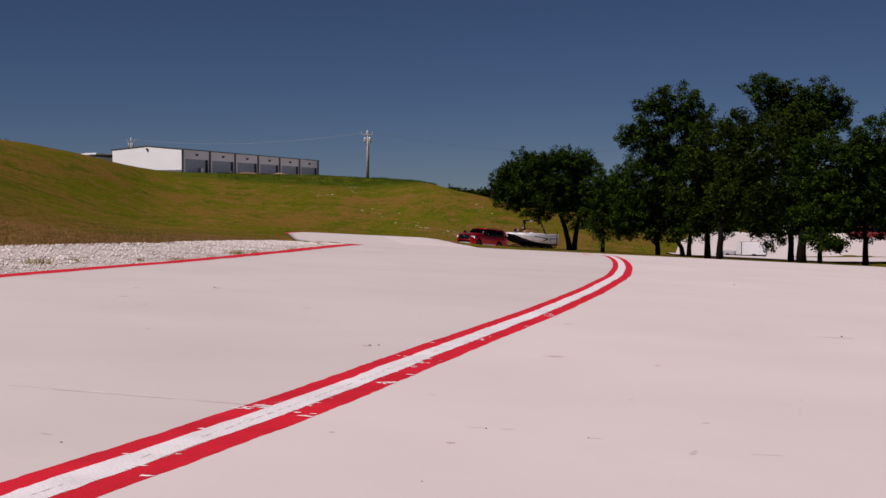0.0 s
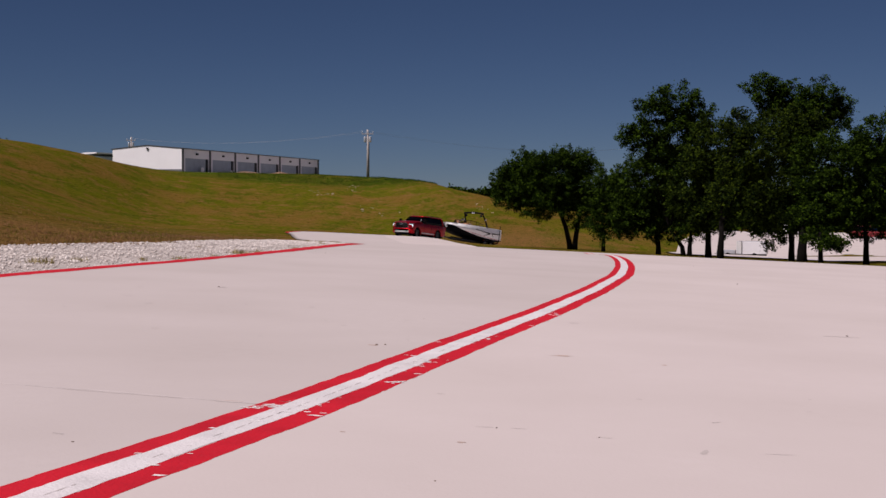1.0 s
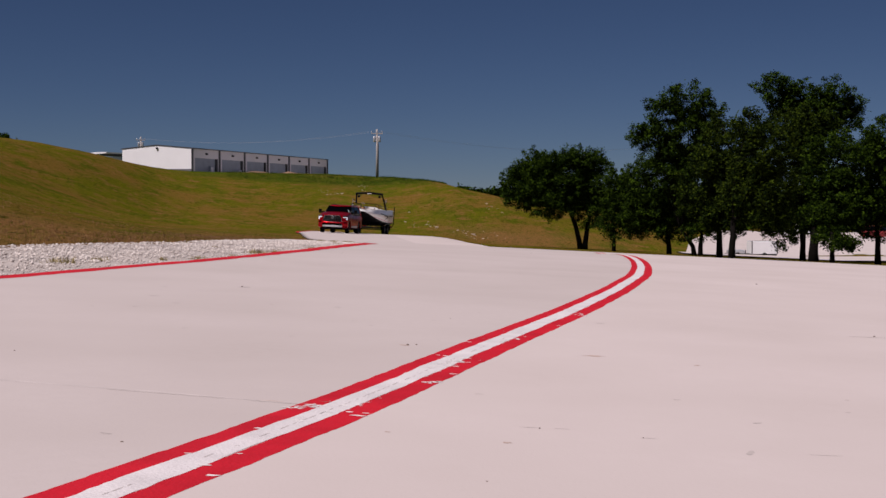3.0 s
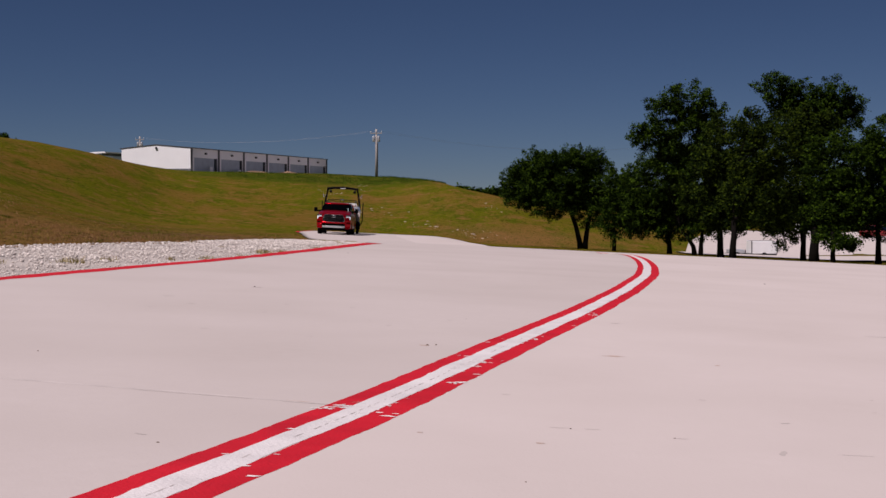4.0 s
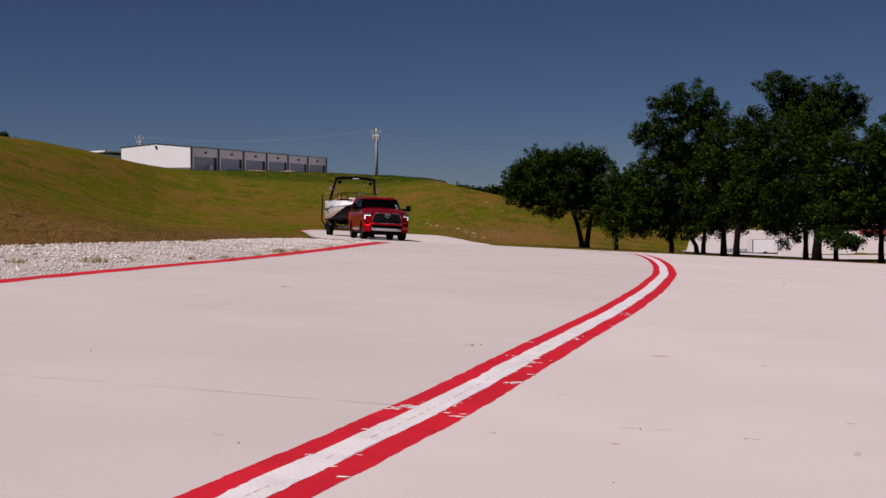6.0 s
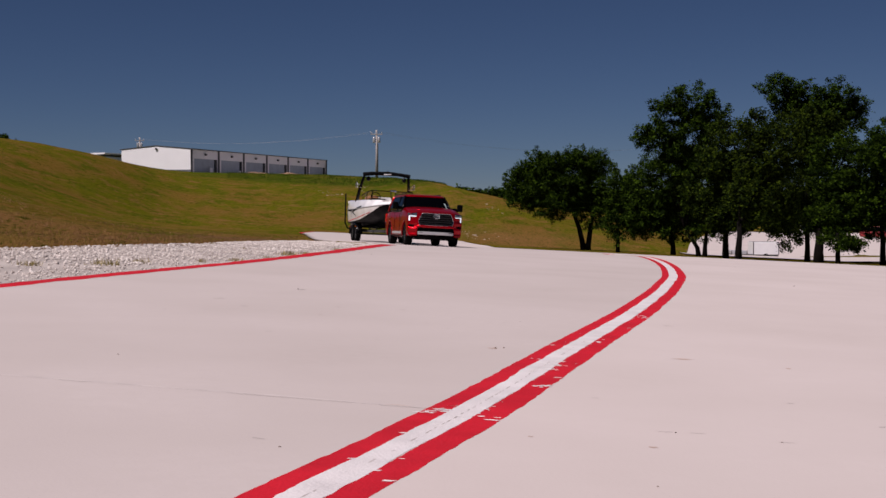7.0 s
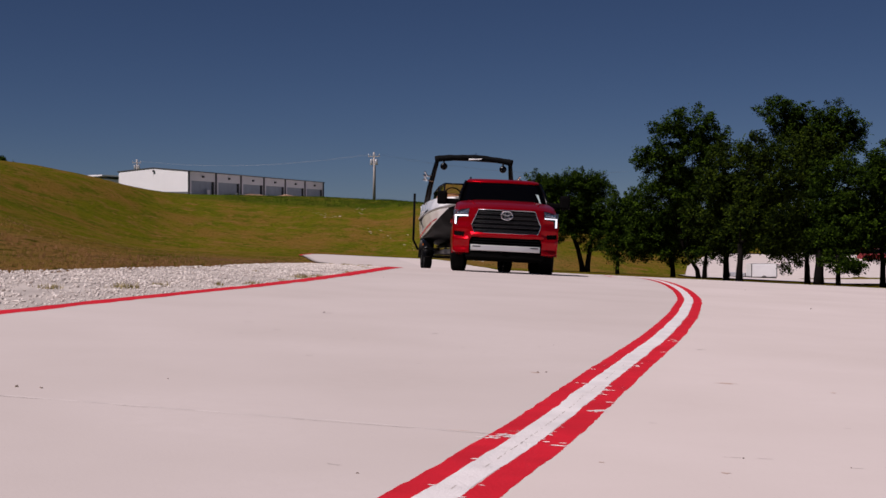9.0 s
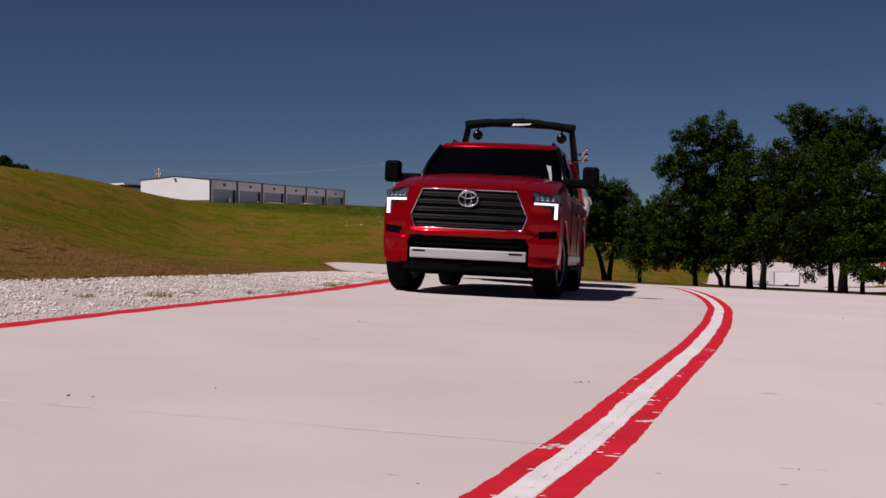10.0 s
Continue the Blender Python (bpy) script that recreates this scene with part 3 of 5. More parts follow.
# ---- power line ----
def power_pole(x, y, top):
    base = land(x, y)
    p = tagged(empty("utility_pole", Matrix.Translation((x, y, base))), "weathered utility pole with transformers and crossarm", "utility pole", "power line poles")
    h = top - base
    part("shaft", tube([(0, 0, -0.4), (0.05, 0, h * 0.5), (0, 0, h)], [0.24, 0.21, 0.16], 10), POLE_WOOD, p, "", True)
    arm = part("crossarm", box(-1.05, 1.05, -0.2, -0.08, h - 0.85, h - 0.70, 0.02), POLE_WOOD, p)
    for dx in (-0.95, 0.0, 0.95):
        part("insulator", lathe_z([(0.001, 0), (0.06, 0), (0.10, 0.1), (0.06, 0.16), (0.09, 0.24), (0.04, 0.34), (0.001, 0.34)], (dx, -0.14, h - 0.65)), GALVANISED, arm, "", True)
    for dx in (-0.45, 0.45):
        can = part("transformer", lathe_z([(0.001, 0), (0.21, 0.02), (0.24, 0.08), (0.24, 0.95), (0.21, 1.02), (0.1, 1.06), (0.001, 1.06)], (dx, -0.1, h - 2.3)), GALVANISED, p, "grey transformer can", True)
    part("conduit", tube([(0.27, -0.1, 0), (0.27, -0.1, h - 2.5)], 0.06, 6), DARK_METAL, p)
    return p


def lathe_z(profile, at):
    bm = bmesh.new()
    rings = [[bm.verts.new((at[0] + r * math.cos(k * math.tau / 14), at[1] + r * math.sin(k * math.tau / 14), at[2] + z)) for k in range(14)] for r, z in profile]
    for r, q in zip(rings, rings[1:]):
        for k in range(14):
            bm.faces.new((r[k], r[(k + 1) % 14], q[(k + 1) % 14], q[k]))
    return bm


power_pole(-13.6, 232, 13.3)
power_pole(-72.6, 300, 15.5)


def wire(a, b, sag):
    pts = []
    for i in range(25):
        f = i / 24
        p = Vector(a).lerp(Vector(b), f)
        p.z -= sag * 4 * f * (1 - f)
        pts.append(p)
    tagged(part("power_wire", tube(pts, 0.007, 4), GALVANISED), "thin sagging overhead power wire between poles", "wire", "power wires")


for dx in (-0.95, 0.0, 0.95):
    wire((-13.5 + dx, 231.9, 13.0), (-72.6 + dx, 299.9, 15.2), 1.6)
    wire((-13.5 + dx, 231.9, 13.0), (46 + dx, 330, 14.0), 1.8)


# ---- trees ----
def leaf_mass(name, lobes, mat, seed, leaf, density, base_y, clump=0.38, flat=0.85):
    """Leaves in clumps over rounded lobes (x, z, half-width, half-height) at depth base_y."""
    r = np.random.default_rng(seed)
    cent = []
    for lx, lz, rx, rz in lobes:
        clumps = max(6, int(rx * rz * 9))
        d = r.normal(size=(clumps, 3))
        d /= np.linalg.norm(d, axis=1)[:, None]
        rad = 0.45 + 0.55 * r.random((clumps, 1)) ** 0.5 + (r.random((clumps, 1)) < 0.10) * 0.10
        d = d * rad * np.array([rx, min(rx, 2.6) * flat, rz])
        d += np.array([lx, base_y, lz])
        per = int(density * rx * rz / clumps) + 1
        for c in d:
            size = clump * (0.6 + 0.9 * r.random())
            p = r.normal(size=(per, 3)) * np.array([size, size, size * 0.62]) * 0.62
            p[:, 2] -= 0.22 * np.abs(p[:, 0]) + 0.22 * np.abs(p[:, 1])
            cent.append(c + p)
    cent = np.concatenate(cent)
    n = len(cent)
    a = r.normal(size=(n, 3))
    a[:, 2] *= 0.6
    a /= np.linalg.norm(a, axis=1)[:, None]
    b = np.cross(a, r.normal(size=(n, 3)))
    b /= np.linalg.norm(b, axis=1)[:, None]
    s = leaf * (0.6 + 0.8 * r.random((n, 1)))
    v = np.stack([cent - a * s, cent - b * s * 0.45, cent + a * s, cent + b * s * 0.45], 1).reshape(-1, 3)
    return leaf_mesh(name, v, mat)


def leaf_mesh(name, v, mat):
    """One mesh of four-cornered leaves."""
    n = len(v) // 4
    me = bpy.data.meshes.new(name)
    me.vertices.add(4 * n)
    me.vertices.foreach_set("co", v.ravel())
    me.loops.add(4 * n)
    me.loops.foreach_set("vertex_index", np.arange(4 * n))
    me.polygons.add(n)
    me.polygons.foreach_set("loop_start", np.arange(n) * 4)
    me.polygons.foreach_set("loop_total", np.full(n, 4))
    me.materials.append(mat)
    me.update(calc_edges=True)
    return me


def crown_mass(name, lobes, mat, seed, leaf=0.068, tufts=34, per=100):
    """Leaves on short upward-sweeping twigs that fill rounded lobes (x, z, half-width, half-height)."""
    r = np.random.default_rng(seed)
    full = list(lobes)
    for i, p in enumerate(lobes):  # inner boughs between neighbouring lobes
        for q in lobes[i + 1:]:
            if math.hypot(p[0] - q[0], p[1] - q[1]) < 0.95 * (p[2] + q[2]):
                full.append(((p[0] + q[0]) / 2, (p[1] + q[1]) / 2, 0.50 * min(p[2], q[2]), 0.50 * min(p[3], q[3])))
    cent = []
    for lx, lz, rx, rz in full:
        n = max(8, int(tufts * rx * rz))
        d = r.normal(size=(n, 3))
        d /= np.linalg.norm(d, axis=1)[:, None]
        rad = 0.30 + 0.70 * r.random((n, 1)) ** 0.6
        root = d * rad * np.array([rx, min(rx, 2.4) * 0.85, rz]) * 0.93 + np.array([lx, 0, lz])
        # each twig sweeps outward and up, the lowest ones hang
        way = d * np.array([1, 1, 0.7]) + np.array([0, 0, 0.55]) + r.normal(size=(n, 3)) * 0.45
        way[:, 2] -= 0.9 * (d[:, 2] < -0.45)
        way /= np.linalg.norm(way, axis=1)[:, None]
        length = (0.18 + 0.42 * r.random((n, 1)) ** 1.6) * min(1.0, 0.45 + 0.4 * rx)
        along = r.random((n, per, 1)) * 1.25 - 0.25
        spread = (0.17 - 0.09 * np.clip(along, 0, 1)) * (0.7 + 0.6 * r.random((n, 1, 1)))
        cent.append((root[:, None] + way[:, None] * length[:, None] * along + r.normal(size=(n, per, 3)) * spread * np.array([1, 1, 0.75])).reshape(-1, 3))
    cent = np.concatenate(cent)
    n = len(cent)
    up = r.normal(size=(n, 3)) * 0.62 + np.array([-0.10, -0.08, 0.85])
    up /= np.linalg.norm(up, axis=1)[:, None]
    a = np.cross(up, r.normal(size=(n, 3)))
    a /= np.linalg.norm(a, axis=1)[:, None]
    b = np.cross(up, a)
    size = leaf * (0.6 + 0.8 * r.random((n, 1)))
    v = np.stack([cent - a * size, cent - b * size * 0.5, cent + a * size, cent + b * size * 0.5], 1).reshape(-1, 3)
    return leaf_mesh(name, v, mat)


_tree_count = [0]


def oak(x, y, mat, lobes, trunks=((0.0, 0.145),)):
    """An oak: lobes give the crown (sideways from the trunk, height, half-width, half-height)."""
    _tree_count[0] += 1
    seed = 40 + _tree_count[0]
    r = random.Random(seed)
    base = land(x, y)
    t = tagged(empty("oak_tree", Matrix.Translation((x, y, base))), "dark green live oak with a dense drooping crown", "tree", "oaks beside the drive")
    local = [(a, b - base, c, d) for a, b, c, d in lobes]
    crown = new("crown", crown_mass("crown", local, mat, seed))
    crown.parent = t
    for off, rad, *tilt in trunks:
        low = min(l[1] for l in local)
        top = max(low, 1.6)
        lean = tilt[0] if tilt else off * 1.2 + r.uniform(-0.10, 0.10)
        pts = [(off, 0, -0.3), (off + lean * 0.15, 0.05, 0.5), (off + lean * 0.5, r.uniform(-0.15, 0.15), top * 0.55), (off + lean, r.uniform(0.1, 0.4), top * 0.9)]
        wood = tube(pts, [rad * 1.3, rad, rad * 0.85, rad * 0.65], 9)
        for lx, lz, rx, rz in local:
            mid = Vector(pts[3]).lerp(Vector((lx, 0, lz)), 0.5) + Vector((r.uniform(-0.3, 0.3), r.uniform(-0.4, 0.4), 0.2))
            tube([pts[2], pts[3], mid, (lx, r.uniform(-0.3, 0.3), lz), (lx + r.uniform(-0.5, 0.5) * rx, r.uniform(-0.5, 0.5), lz + rz * 0.7)], [rad * 0.42, rad * 0.34, rad * 0.2, rad * 0.12, 0.015], 6, wood)
            for _ in range(3):
                e = (lx + r.uniform(-0.9, 0.9) * rx, r.uniform(-0.9, 0.9) * rx * 0.8, lz + r.uniform(-0.8, 0.8) * rz)
                tube([(lx, 0, lz), Vector((lx, 0, lz)).lerp(Vector(e), 0.5) + Vector((0, 0, 0.15)), e], [rad * 0.16, rad * 0.1, 0.012], 5, wood)
        part("trunk", wood, BARK, t, "", True)
    return t


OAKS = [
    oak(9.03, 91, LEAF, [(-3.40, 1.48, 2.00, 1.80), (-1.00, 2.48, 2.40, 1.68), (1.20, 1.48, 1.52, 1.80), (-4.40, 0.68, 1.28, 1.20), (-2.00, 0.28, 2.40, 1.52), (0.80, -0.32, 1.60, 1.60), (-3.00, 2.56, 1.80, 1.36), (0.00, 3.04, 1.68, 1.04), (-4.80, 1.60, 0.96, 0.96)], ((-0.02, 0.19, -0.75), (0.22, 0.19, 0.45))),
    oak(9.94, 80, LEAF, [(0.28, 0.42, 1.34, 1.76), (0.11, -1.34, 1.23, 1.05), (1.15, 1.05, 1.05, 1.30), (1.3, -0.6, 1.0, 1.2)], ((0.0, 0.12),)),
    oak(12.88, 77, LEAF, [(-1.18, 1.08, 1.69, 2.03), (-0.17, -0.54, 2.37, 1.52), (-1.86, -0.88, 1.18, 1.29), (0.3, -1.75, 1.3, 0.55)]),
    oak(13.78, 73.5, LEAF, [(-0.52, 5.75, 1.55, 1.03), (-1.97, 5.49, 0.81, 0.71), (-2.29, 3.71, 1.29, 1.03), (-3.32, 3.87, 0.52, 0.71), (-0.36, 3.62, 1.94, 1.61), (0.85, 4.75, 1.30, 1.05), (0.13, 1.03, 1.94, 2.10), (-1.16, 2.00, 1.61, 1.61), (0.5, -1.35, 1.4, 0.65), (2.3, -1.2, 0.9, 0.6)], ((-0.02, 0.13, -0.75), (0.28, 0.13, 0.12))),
    oak(12.36, 60, LEAF_SHADED, [(0.32, 2.64, 1.58, 1.45), (-0.34, 0.84, 1.71, 1.71), (0.97, 0.84, 1.58, 1.71), (-0.08, -0.53, 1.58, 0.95)]),
    oak(12.27, 57, LEAF_SHADED, [(1.40, 2.25, 1.63, 1.55), (1.15, 0.55, 1.75, 1.63), (1.78, -0.58, 1.25, 0.80), (0.65, 3.50, 0.75, 0.65)]),
    oak(18.40, 68, LEAF_SHADED, [(-0.30, 3.58, 1.79, 1.49), (0.00, 0.96, 2.39, 1.94), (-0.90, -0.78, 1.64, 1.08), (0.75, 3.34, 1.64, 1.43), (-1.05, -1.79, 0.78, 0.60)]),
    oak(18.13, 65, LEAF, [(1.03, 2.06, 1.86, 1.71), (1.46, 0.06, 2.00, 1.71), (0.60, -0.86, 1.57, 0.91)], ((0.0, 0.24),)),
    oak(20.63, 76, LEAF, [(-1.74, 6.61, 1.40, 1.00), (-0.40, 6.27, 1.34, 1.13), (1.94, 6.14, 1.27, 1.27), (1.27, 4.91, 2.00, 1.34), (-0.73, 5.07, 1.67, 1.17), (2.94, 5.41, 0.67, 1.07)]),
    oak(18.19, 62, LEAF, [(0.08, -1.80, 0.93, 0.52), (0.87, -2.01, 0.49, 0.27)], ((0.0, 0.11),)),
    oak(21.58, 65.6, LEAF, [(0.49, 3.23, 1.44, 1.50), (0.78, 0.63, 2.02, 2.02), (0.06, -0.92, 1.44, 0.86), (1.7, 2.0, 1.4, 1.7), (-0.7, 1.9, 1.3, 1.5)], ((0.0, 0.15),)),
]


# ---- vehicles ----
CAR_RED = material("red_car_paint", (0.33, 0.001, 0.005), 0.28, 0.6, vary=0.06, scale=1.5, fine=200, coat=0.3, specular=0.05)
BLACK_GLOSS = material("black_gloss_plastic", (0.0018, 0.0018, 0.0022), 0.25, vary=0.2, scale=4, fine=60, specular=0.15)
BLACK_MATT = material("black_matt_plastic", (0.0014, 0.0014, 0.0015), 0.7, vary=0.3, scale=6, fine=80, bump=0.15, bump_scale=200, specular=0.05)
TINTED = material("tinted_glass", (0.001, 0.001, 0.0015), 0.05, vary=0.1, scale=2, fine=20, specular=0.05)
RUBBER = material("tyre_rubber", (0.003, 0.003, 0.0033), 0.9, vary=0.35, scale=6, fine=60, bump=0.4, bump_scale=120, specular=0.08)
RIM_METAL = material("dark_alloy_rim", (0.10, 0.10, 0.105), 0.35, 0.8, vary=0.2, scale=5, fine=60)
GRILLE_BLACK = material("dark_grille_bar", (0.005, 0.005, 0.006), 0.3, 0.2, vary=0.2, scale=4, fine=60)
CHROME = material("chrome", (0.72, 0.73, 0.75), 0.14, 1.0, vary=0.08, scale=5, fine=50)
SATIN = material("satin_silver", (0.55, 0.55, 0.56), 0.4, 0.55, vary=0.1, scale=4, fine=50)
TAG = material("pale_tag", (0.28, 0.36, 0.36), 0.7, vary=0.3, scale=20, fine=90)
GEL_WHITE = material("white_gelcoat", (0.88, 0.87, 0.86), 0.2, vary=0.06, scale=1.5, fine=30, coat=0.6)
GEL_BLACK = material("black_gelcoat", (0.004, 0.004, 0.005), 0.5, vary=0.2, scale=2, fine=30, specular=0.04)
TAN = material("tan_vinyl", (0.33, 0.14, 0.055), 0.55, vary=0.25, scale=4, fine=60)
FABRIC = material("black_canvas", (0.002, 0.002, 0.0025), 0.9, vary=0.3, scale=8, fine=120, bump=0.5, bump_scale=90, specular=0.15)
LAMP_LENS = material("headlamp_lens", (0.06, 0.07, 0.09), 0.08, vary=0.3, scale=12, fine=60, coat=0.6)


def glow(name, color, strength):
    m = material(name, color, 0.3, vary=0.05)
    b = m.node_tree.nodes["Principled BSDF"]
    b.inputs["Emission Color"].default_value = (*color, 1)
    b.inputs["Emission Strength"].default_value = strength
    return m


DRL = glow("daytime_running_light", (0.9, 0.95, 1.0), 0.75)
AMBER = material("amber_lens", (0.7, 0.16, 0.02), 0.2, vary=0.1)
RED_LENS = material("red_lens", (0.4, 0.01, 0.01), 0.2, vary=0.1)


def plate(outline, depth, bevel=0.0, bm=None, bend=None):
    """A plate in the x-z plane: outline of (x, z), thick in y from 0 to depth; bend(x, z) gives the y it lies at."""
    own = bmesh.new()
    n = len(outline)
    f = [own.verts.new((x, 0, z)) for x, z in outline]
    b = [own.verts.new((x, depth, z)) for x, z in outline]
    own.faces.new(f)
    own.faces.new(b[::-1])
    for i in range(n):
        own.faces.new((f[i], b[i], b[(i + 1) % n], f[(i + 1) % n]))
    if bevel:
        bmesh.ops.bevel(own, geom=own.edges[:], offset=bevel, segments=2, affect="EDGES", profile=0.5)
    if bend:
        for v in own.verts:
            v.co.y += bend(v.co.x, v.co.z)
    return joined(bm, own)


def nose(x, z):
    """How far the front of the vehicle lies back, by height and breadth."""
    return -0.955 + 0.27 * abs(x) ** 3.2 + 0.10 * max(0, z - 1.02) + 0.10 * max(0, 0.62 - z)


def strip_on_nose(x0, x1, z0, z1, proud, thick, bevel=0.006, steps=10):
    """A bar that follows the curve of the front."""
    secs = []
    for i in range(steps + 1):
        x = x0 + (x1 - x0) * i / steps
        y = nose(x, (z0 + z1) / 2) - proud
        secs.append([(x, y + bevel, z0), (x, y, z0 + bevel), (x, y, z1 - bevel), (x, y + bevel, z1), (x, y + thick, z1), (x, y + thick, z0)])
    return loft(secs, closed=True)


def cut(ob, cutters):
    """Takes the cutters' shapes out of a mesh for good."""
    for c in cutters:
        mod = ob.modifiers.new("cut", "BOOLEAN")
        mod.operation, mod.object, mod.solver = "DIFFERENCE", c, "EXACT"
    bpy.context.view_layer.update()
    done = bpy.data.meshes.new_from_object(ob.evaluated_get(bpy.context.evaluated_depsgraph_get()))
    ob.modifiers.clear()
    old, ob.data = ob.data, done
    bpy.data.meshes.remove(old)
    for c in cutters:
        me = c.data
        bpy.data.objects.remove(c)
        bpy.data.meshes.remove(me)


def wheel(parent, x, y, radius, width, side, rim_mat=None):
    """A wheel that turns about its axle: tyre with tread blocks, rim, spokes, hub."""
    rim_mat = rim_mat or RIM_METAL
    hub = empty("wheel", Matrix.Translation((x, y, radius)))
    hub.parent = parent
    w, r = width / 2, radius
    inner = r * 0.64
    tyre = lathe([(-w * 0.8, inner), (-w, inner + 0.03), (-w * 1.02, r * 0.85), (-w * 0.92, r * 0.97), (-w * 0.7, r), (w * 0.7, r), (w * 0.92, r * 0.97), (w * 1.02, r * 0.85), (w, inner + 0.03), (w * 0.8, inner), (-w * 0.8, inner)])
    for k in range(36):  # tread
        a = k * math.tau / 36
        for x0, x1 in ((-w * 0.70, -w * 0.28), (-w * 0.2, w * 0.2), (w * 0.28, w * 0.70)):
            b = box(x0, x1, -0.022, 0.022, r - 0.012, r + 0.0025)
            bmesh.ops.rotate(b, verts=b.verts, cent=(0, 0, 0), matrix=Matrix.Rotation(a, 3, "X"))
            joined(tyre, b)
    part("tyre", tyre, RUBBER, hub)
    o = side * w
    rim = lathe([(-w * 0.8, inner), (w * 0.8, inner), (w * 0.86, inner * 1.02), (w * 0.8, inner * 0.94), (-w * 0.8, inner * 0.94), (-w * 0.8, inner)])
    for k in range(6):
        s = box(o * 0.45 - 0.02, o * 0.45 + 0.02, -inner * 0.11, inner * 0.11, inner * 0.1, inner * 0.97, 0.008)
        bmesh.ops.rotate(s, verts=s.verts, cent=(0, 0, 0), matrix=Matrix.Rotation(k * math.tau / 6, 3, "X"))
        joined(rim, s)
    part("rim", rim, rim_mat, hub)
    cap = lathe([(o * 0.3, 0.001), (o * 0.3, inner * 0.26), (o * 0.62, inner * 0.22), (o * 0.66, 0.001)], steps=20)
    part("hub_cap", cap, rim_mat, hub)
    disc = lathe([(-o * 0.1 - 0.012, 0.001), (-o * 0.1 - 0.012, inner * 0.85), (-o * 0.1 + 0.012, inner * 0.85), (-o * 0.1 + 0.012, 0.001)], steps=24)
    part("brake_disc", disc, DARK_METAL, hub)
    return hub


def body_section(y, w, zb, zt, crown):
    half = [(0, zb), (w * 0.92, zb), (w * 0.98, zb + 0.04), (w * 0.995, zb + 0.16), (w, 0.80), (w * 0.995, 0.96), (w * 0.965, zt - 0.10),
            (w * 0.93, zt - 0.035), (w * 0.86, zt), (w * 0.55, zt + crown * 0.8), (0, zt + crown)]
    full = half + [(-x, z) for x, z in half[-2:0:-1]]
    return [(x, y, z) for x, z in full]


def make_suv():
    suv = tagged(empty("suv"), "glossy red sport utility vehicle with black tow mirrors, towing a boat", "car")
    # lower body: nose, wings, doors and tail in one shell
    stations = [(-0.955, 1.01, 0.39, 1.14, 0.045), (-0.8, 1.02, 0.37, 1.185, 0.05), (-0.45, 1.02, 0.35, 1.24, 0.05), (0.0, 1.015, 0.33, 1.29, 0.05),
                (0.35, 1.01, 0.33, 1.325, 0.05), (0.60, 1.005, 0.33, 1.335, 0.05), (0.85, 1.0, 0.33, 1.27, 0.03), (1.2, 1.0, 0.33, 1.235, 0), (1.6, 1.0, 0.33, 1.225, 0), (2.4, 1.0, 0.33, 1.225, 0),
                (3.1, 1.01, 0.33, 1.235, 0), (3.8, 1.0, 0.36, 1.225, 0), (4.2, 0.975, 0.42, 1.20, 0), (4.32, 0.93, 0.48, 1.12, 0)]
    bm = loft([body_section(*s) for s in stations], closed=True)
    front = max((f for f in bm.faces if len(f.verts) > 8), key=lambda f: -f.calc_center_median().y)
    bmesh.ops.delete(bm, geom=[front], context="FACES_ONLY")
    for v in bm.verts:
        if v.co.y < 0.05:
            k = (0.05 - v.co.y) / 1.0
            v.co.y += k * (0.27 * abs(v.co.x) ** 3.2 + 0.10 * max(0, v.co.z - 1.02) + 0.10 * max(0, 0.62 - v.co.z))
    body = part("body", bm, CAR_RED, suv, smooth=True)
    cutters = []
    for y in (0.0, 3.1):
        for s in (-1, 1):
            c = lathe([(s * 0.60, 0.001), (s * 0.60, 0.475), (s * 1.2, 0.475), (s * 1.2, 0.001)], steps=40)
            bmesh.ops.translate(c, verts=c.verts, vec=(0, y, 0.43))
            cutters.append(part("cutter", c, BLACK_MATT))
    hexa = [(-0.655, 0.90), (-0.60, 0.77), (0.60, 0.77), (0.655, 0.90), (0.53, 1.145), (-0.53, 1.145)]
    cut(body, cutters)
    for p in body.data.polygons:
        p.use_smooth = True
    body.data.set_sharp_from_angle(angle=radians(32))
    # the front skin, with openings for grille, lamps, vents and intake
    openings = [hexa, [(-0.69, 0.60), (-0.65, 0.69), (0.65, 0.69), (0.69, 0.60), (0.69, 0.30), (-0.69, 0.30)]]
    for s in (-1, 1):
        openings.append([(s * 0.70, 1.155), (s * 0.985, 1.135), (s * 0.985, 0.89), (s * 0.93, 0.89), (s * 0.90, 1.0), (s * 0.72, 1.02)])
        openings.append([(s * 0.79, 0.775), (s * 0.98, 0.79), (s * 0.98, 0.71), (s * 0.79, 0.695)])
    def inside(x, z, poly):
        odd = False
        for (x0, z0), (x1, z1) in zip(poly, poly[1:] + poly[:1]):
            if (z0 > z) != (z1 > z) and x < x0 + (z - z0) / (z1 - z0) * (x1 - x0):
                odd = not odd
        return odd
    def sculpt(x, z):
        """Ridges and hollows of the bumper."""
        a = abs(x)
        cheek = min(1, max(0, (a - 0.66) / 0.10)) * min(1, max(0, (1.0 - a) / 0.06))
        mid = min(1, max(0, (0.80 - a) / 0.10))
        return (-0.030 * math.exp(-((z - 0.735) / 0.028) ** 2) * mid + 0.045 * math.exp(-((z - 0.745) / 0.05) ** 2) * cheek
                - 0.028 * math.exp(-((z - 0.64) / 0.05) ** 2) * cheek + 0.03 * math.exp(-((z - 0.50) / 0.05) ** 2) * cheek
                + 0.018 * math.exp(-((z - 0.95) / 0.07) ** 2) * cheek)
    nx, nz = 200, 80
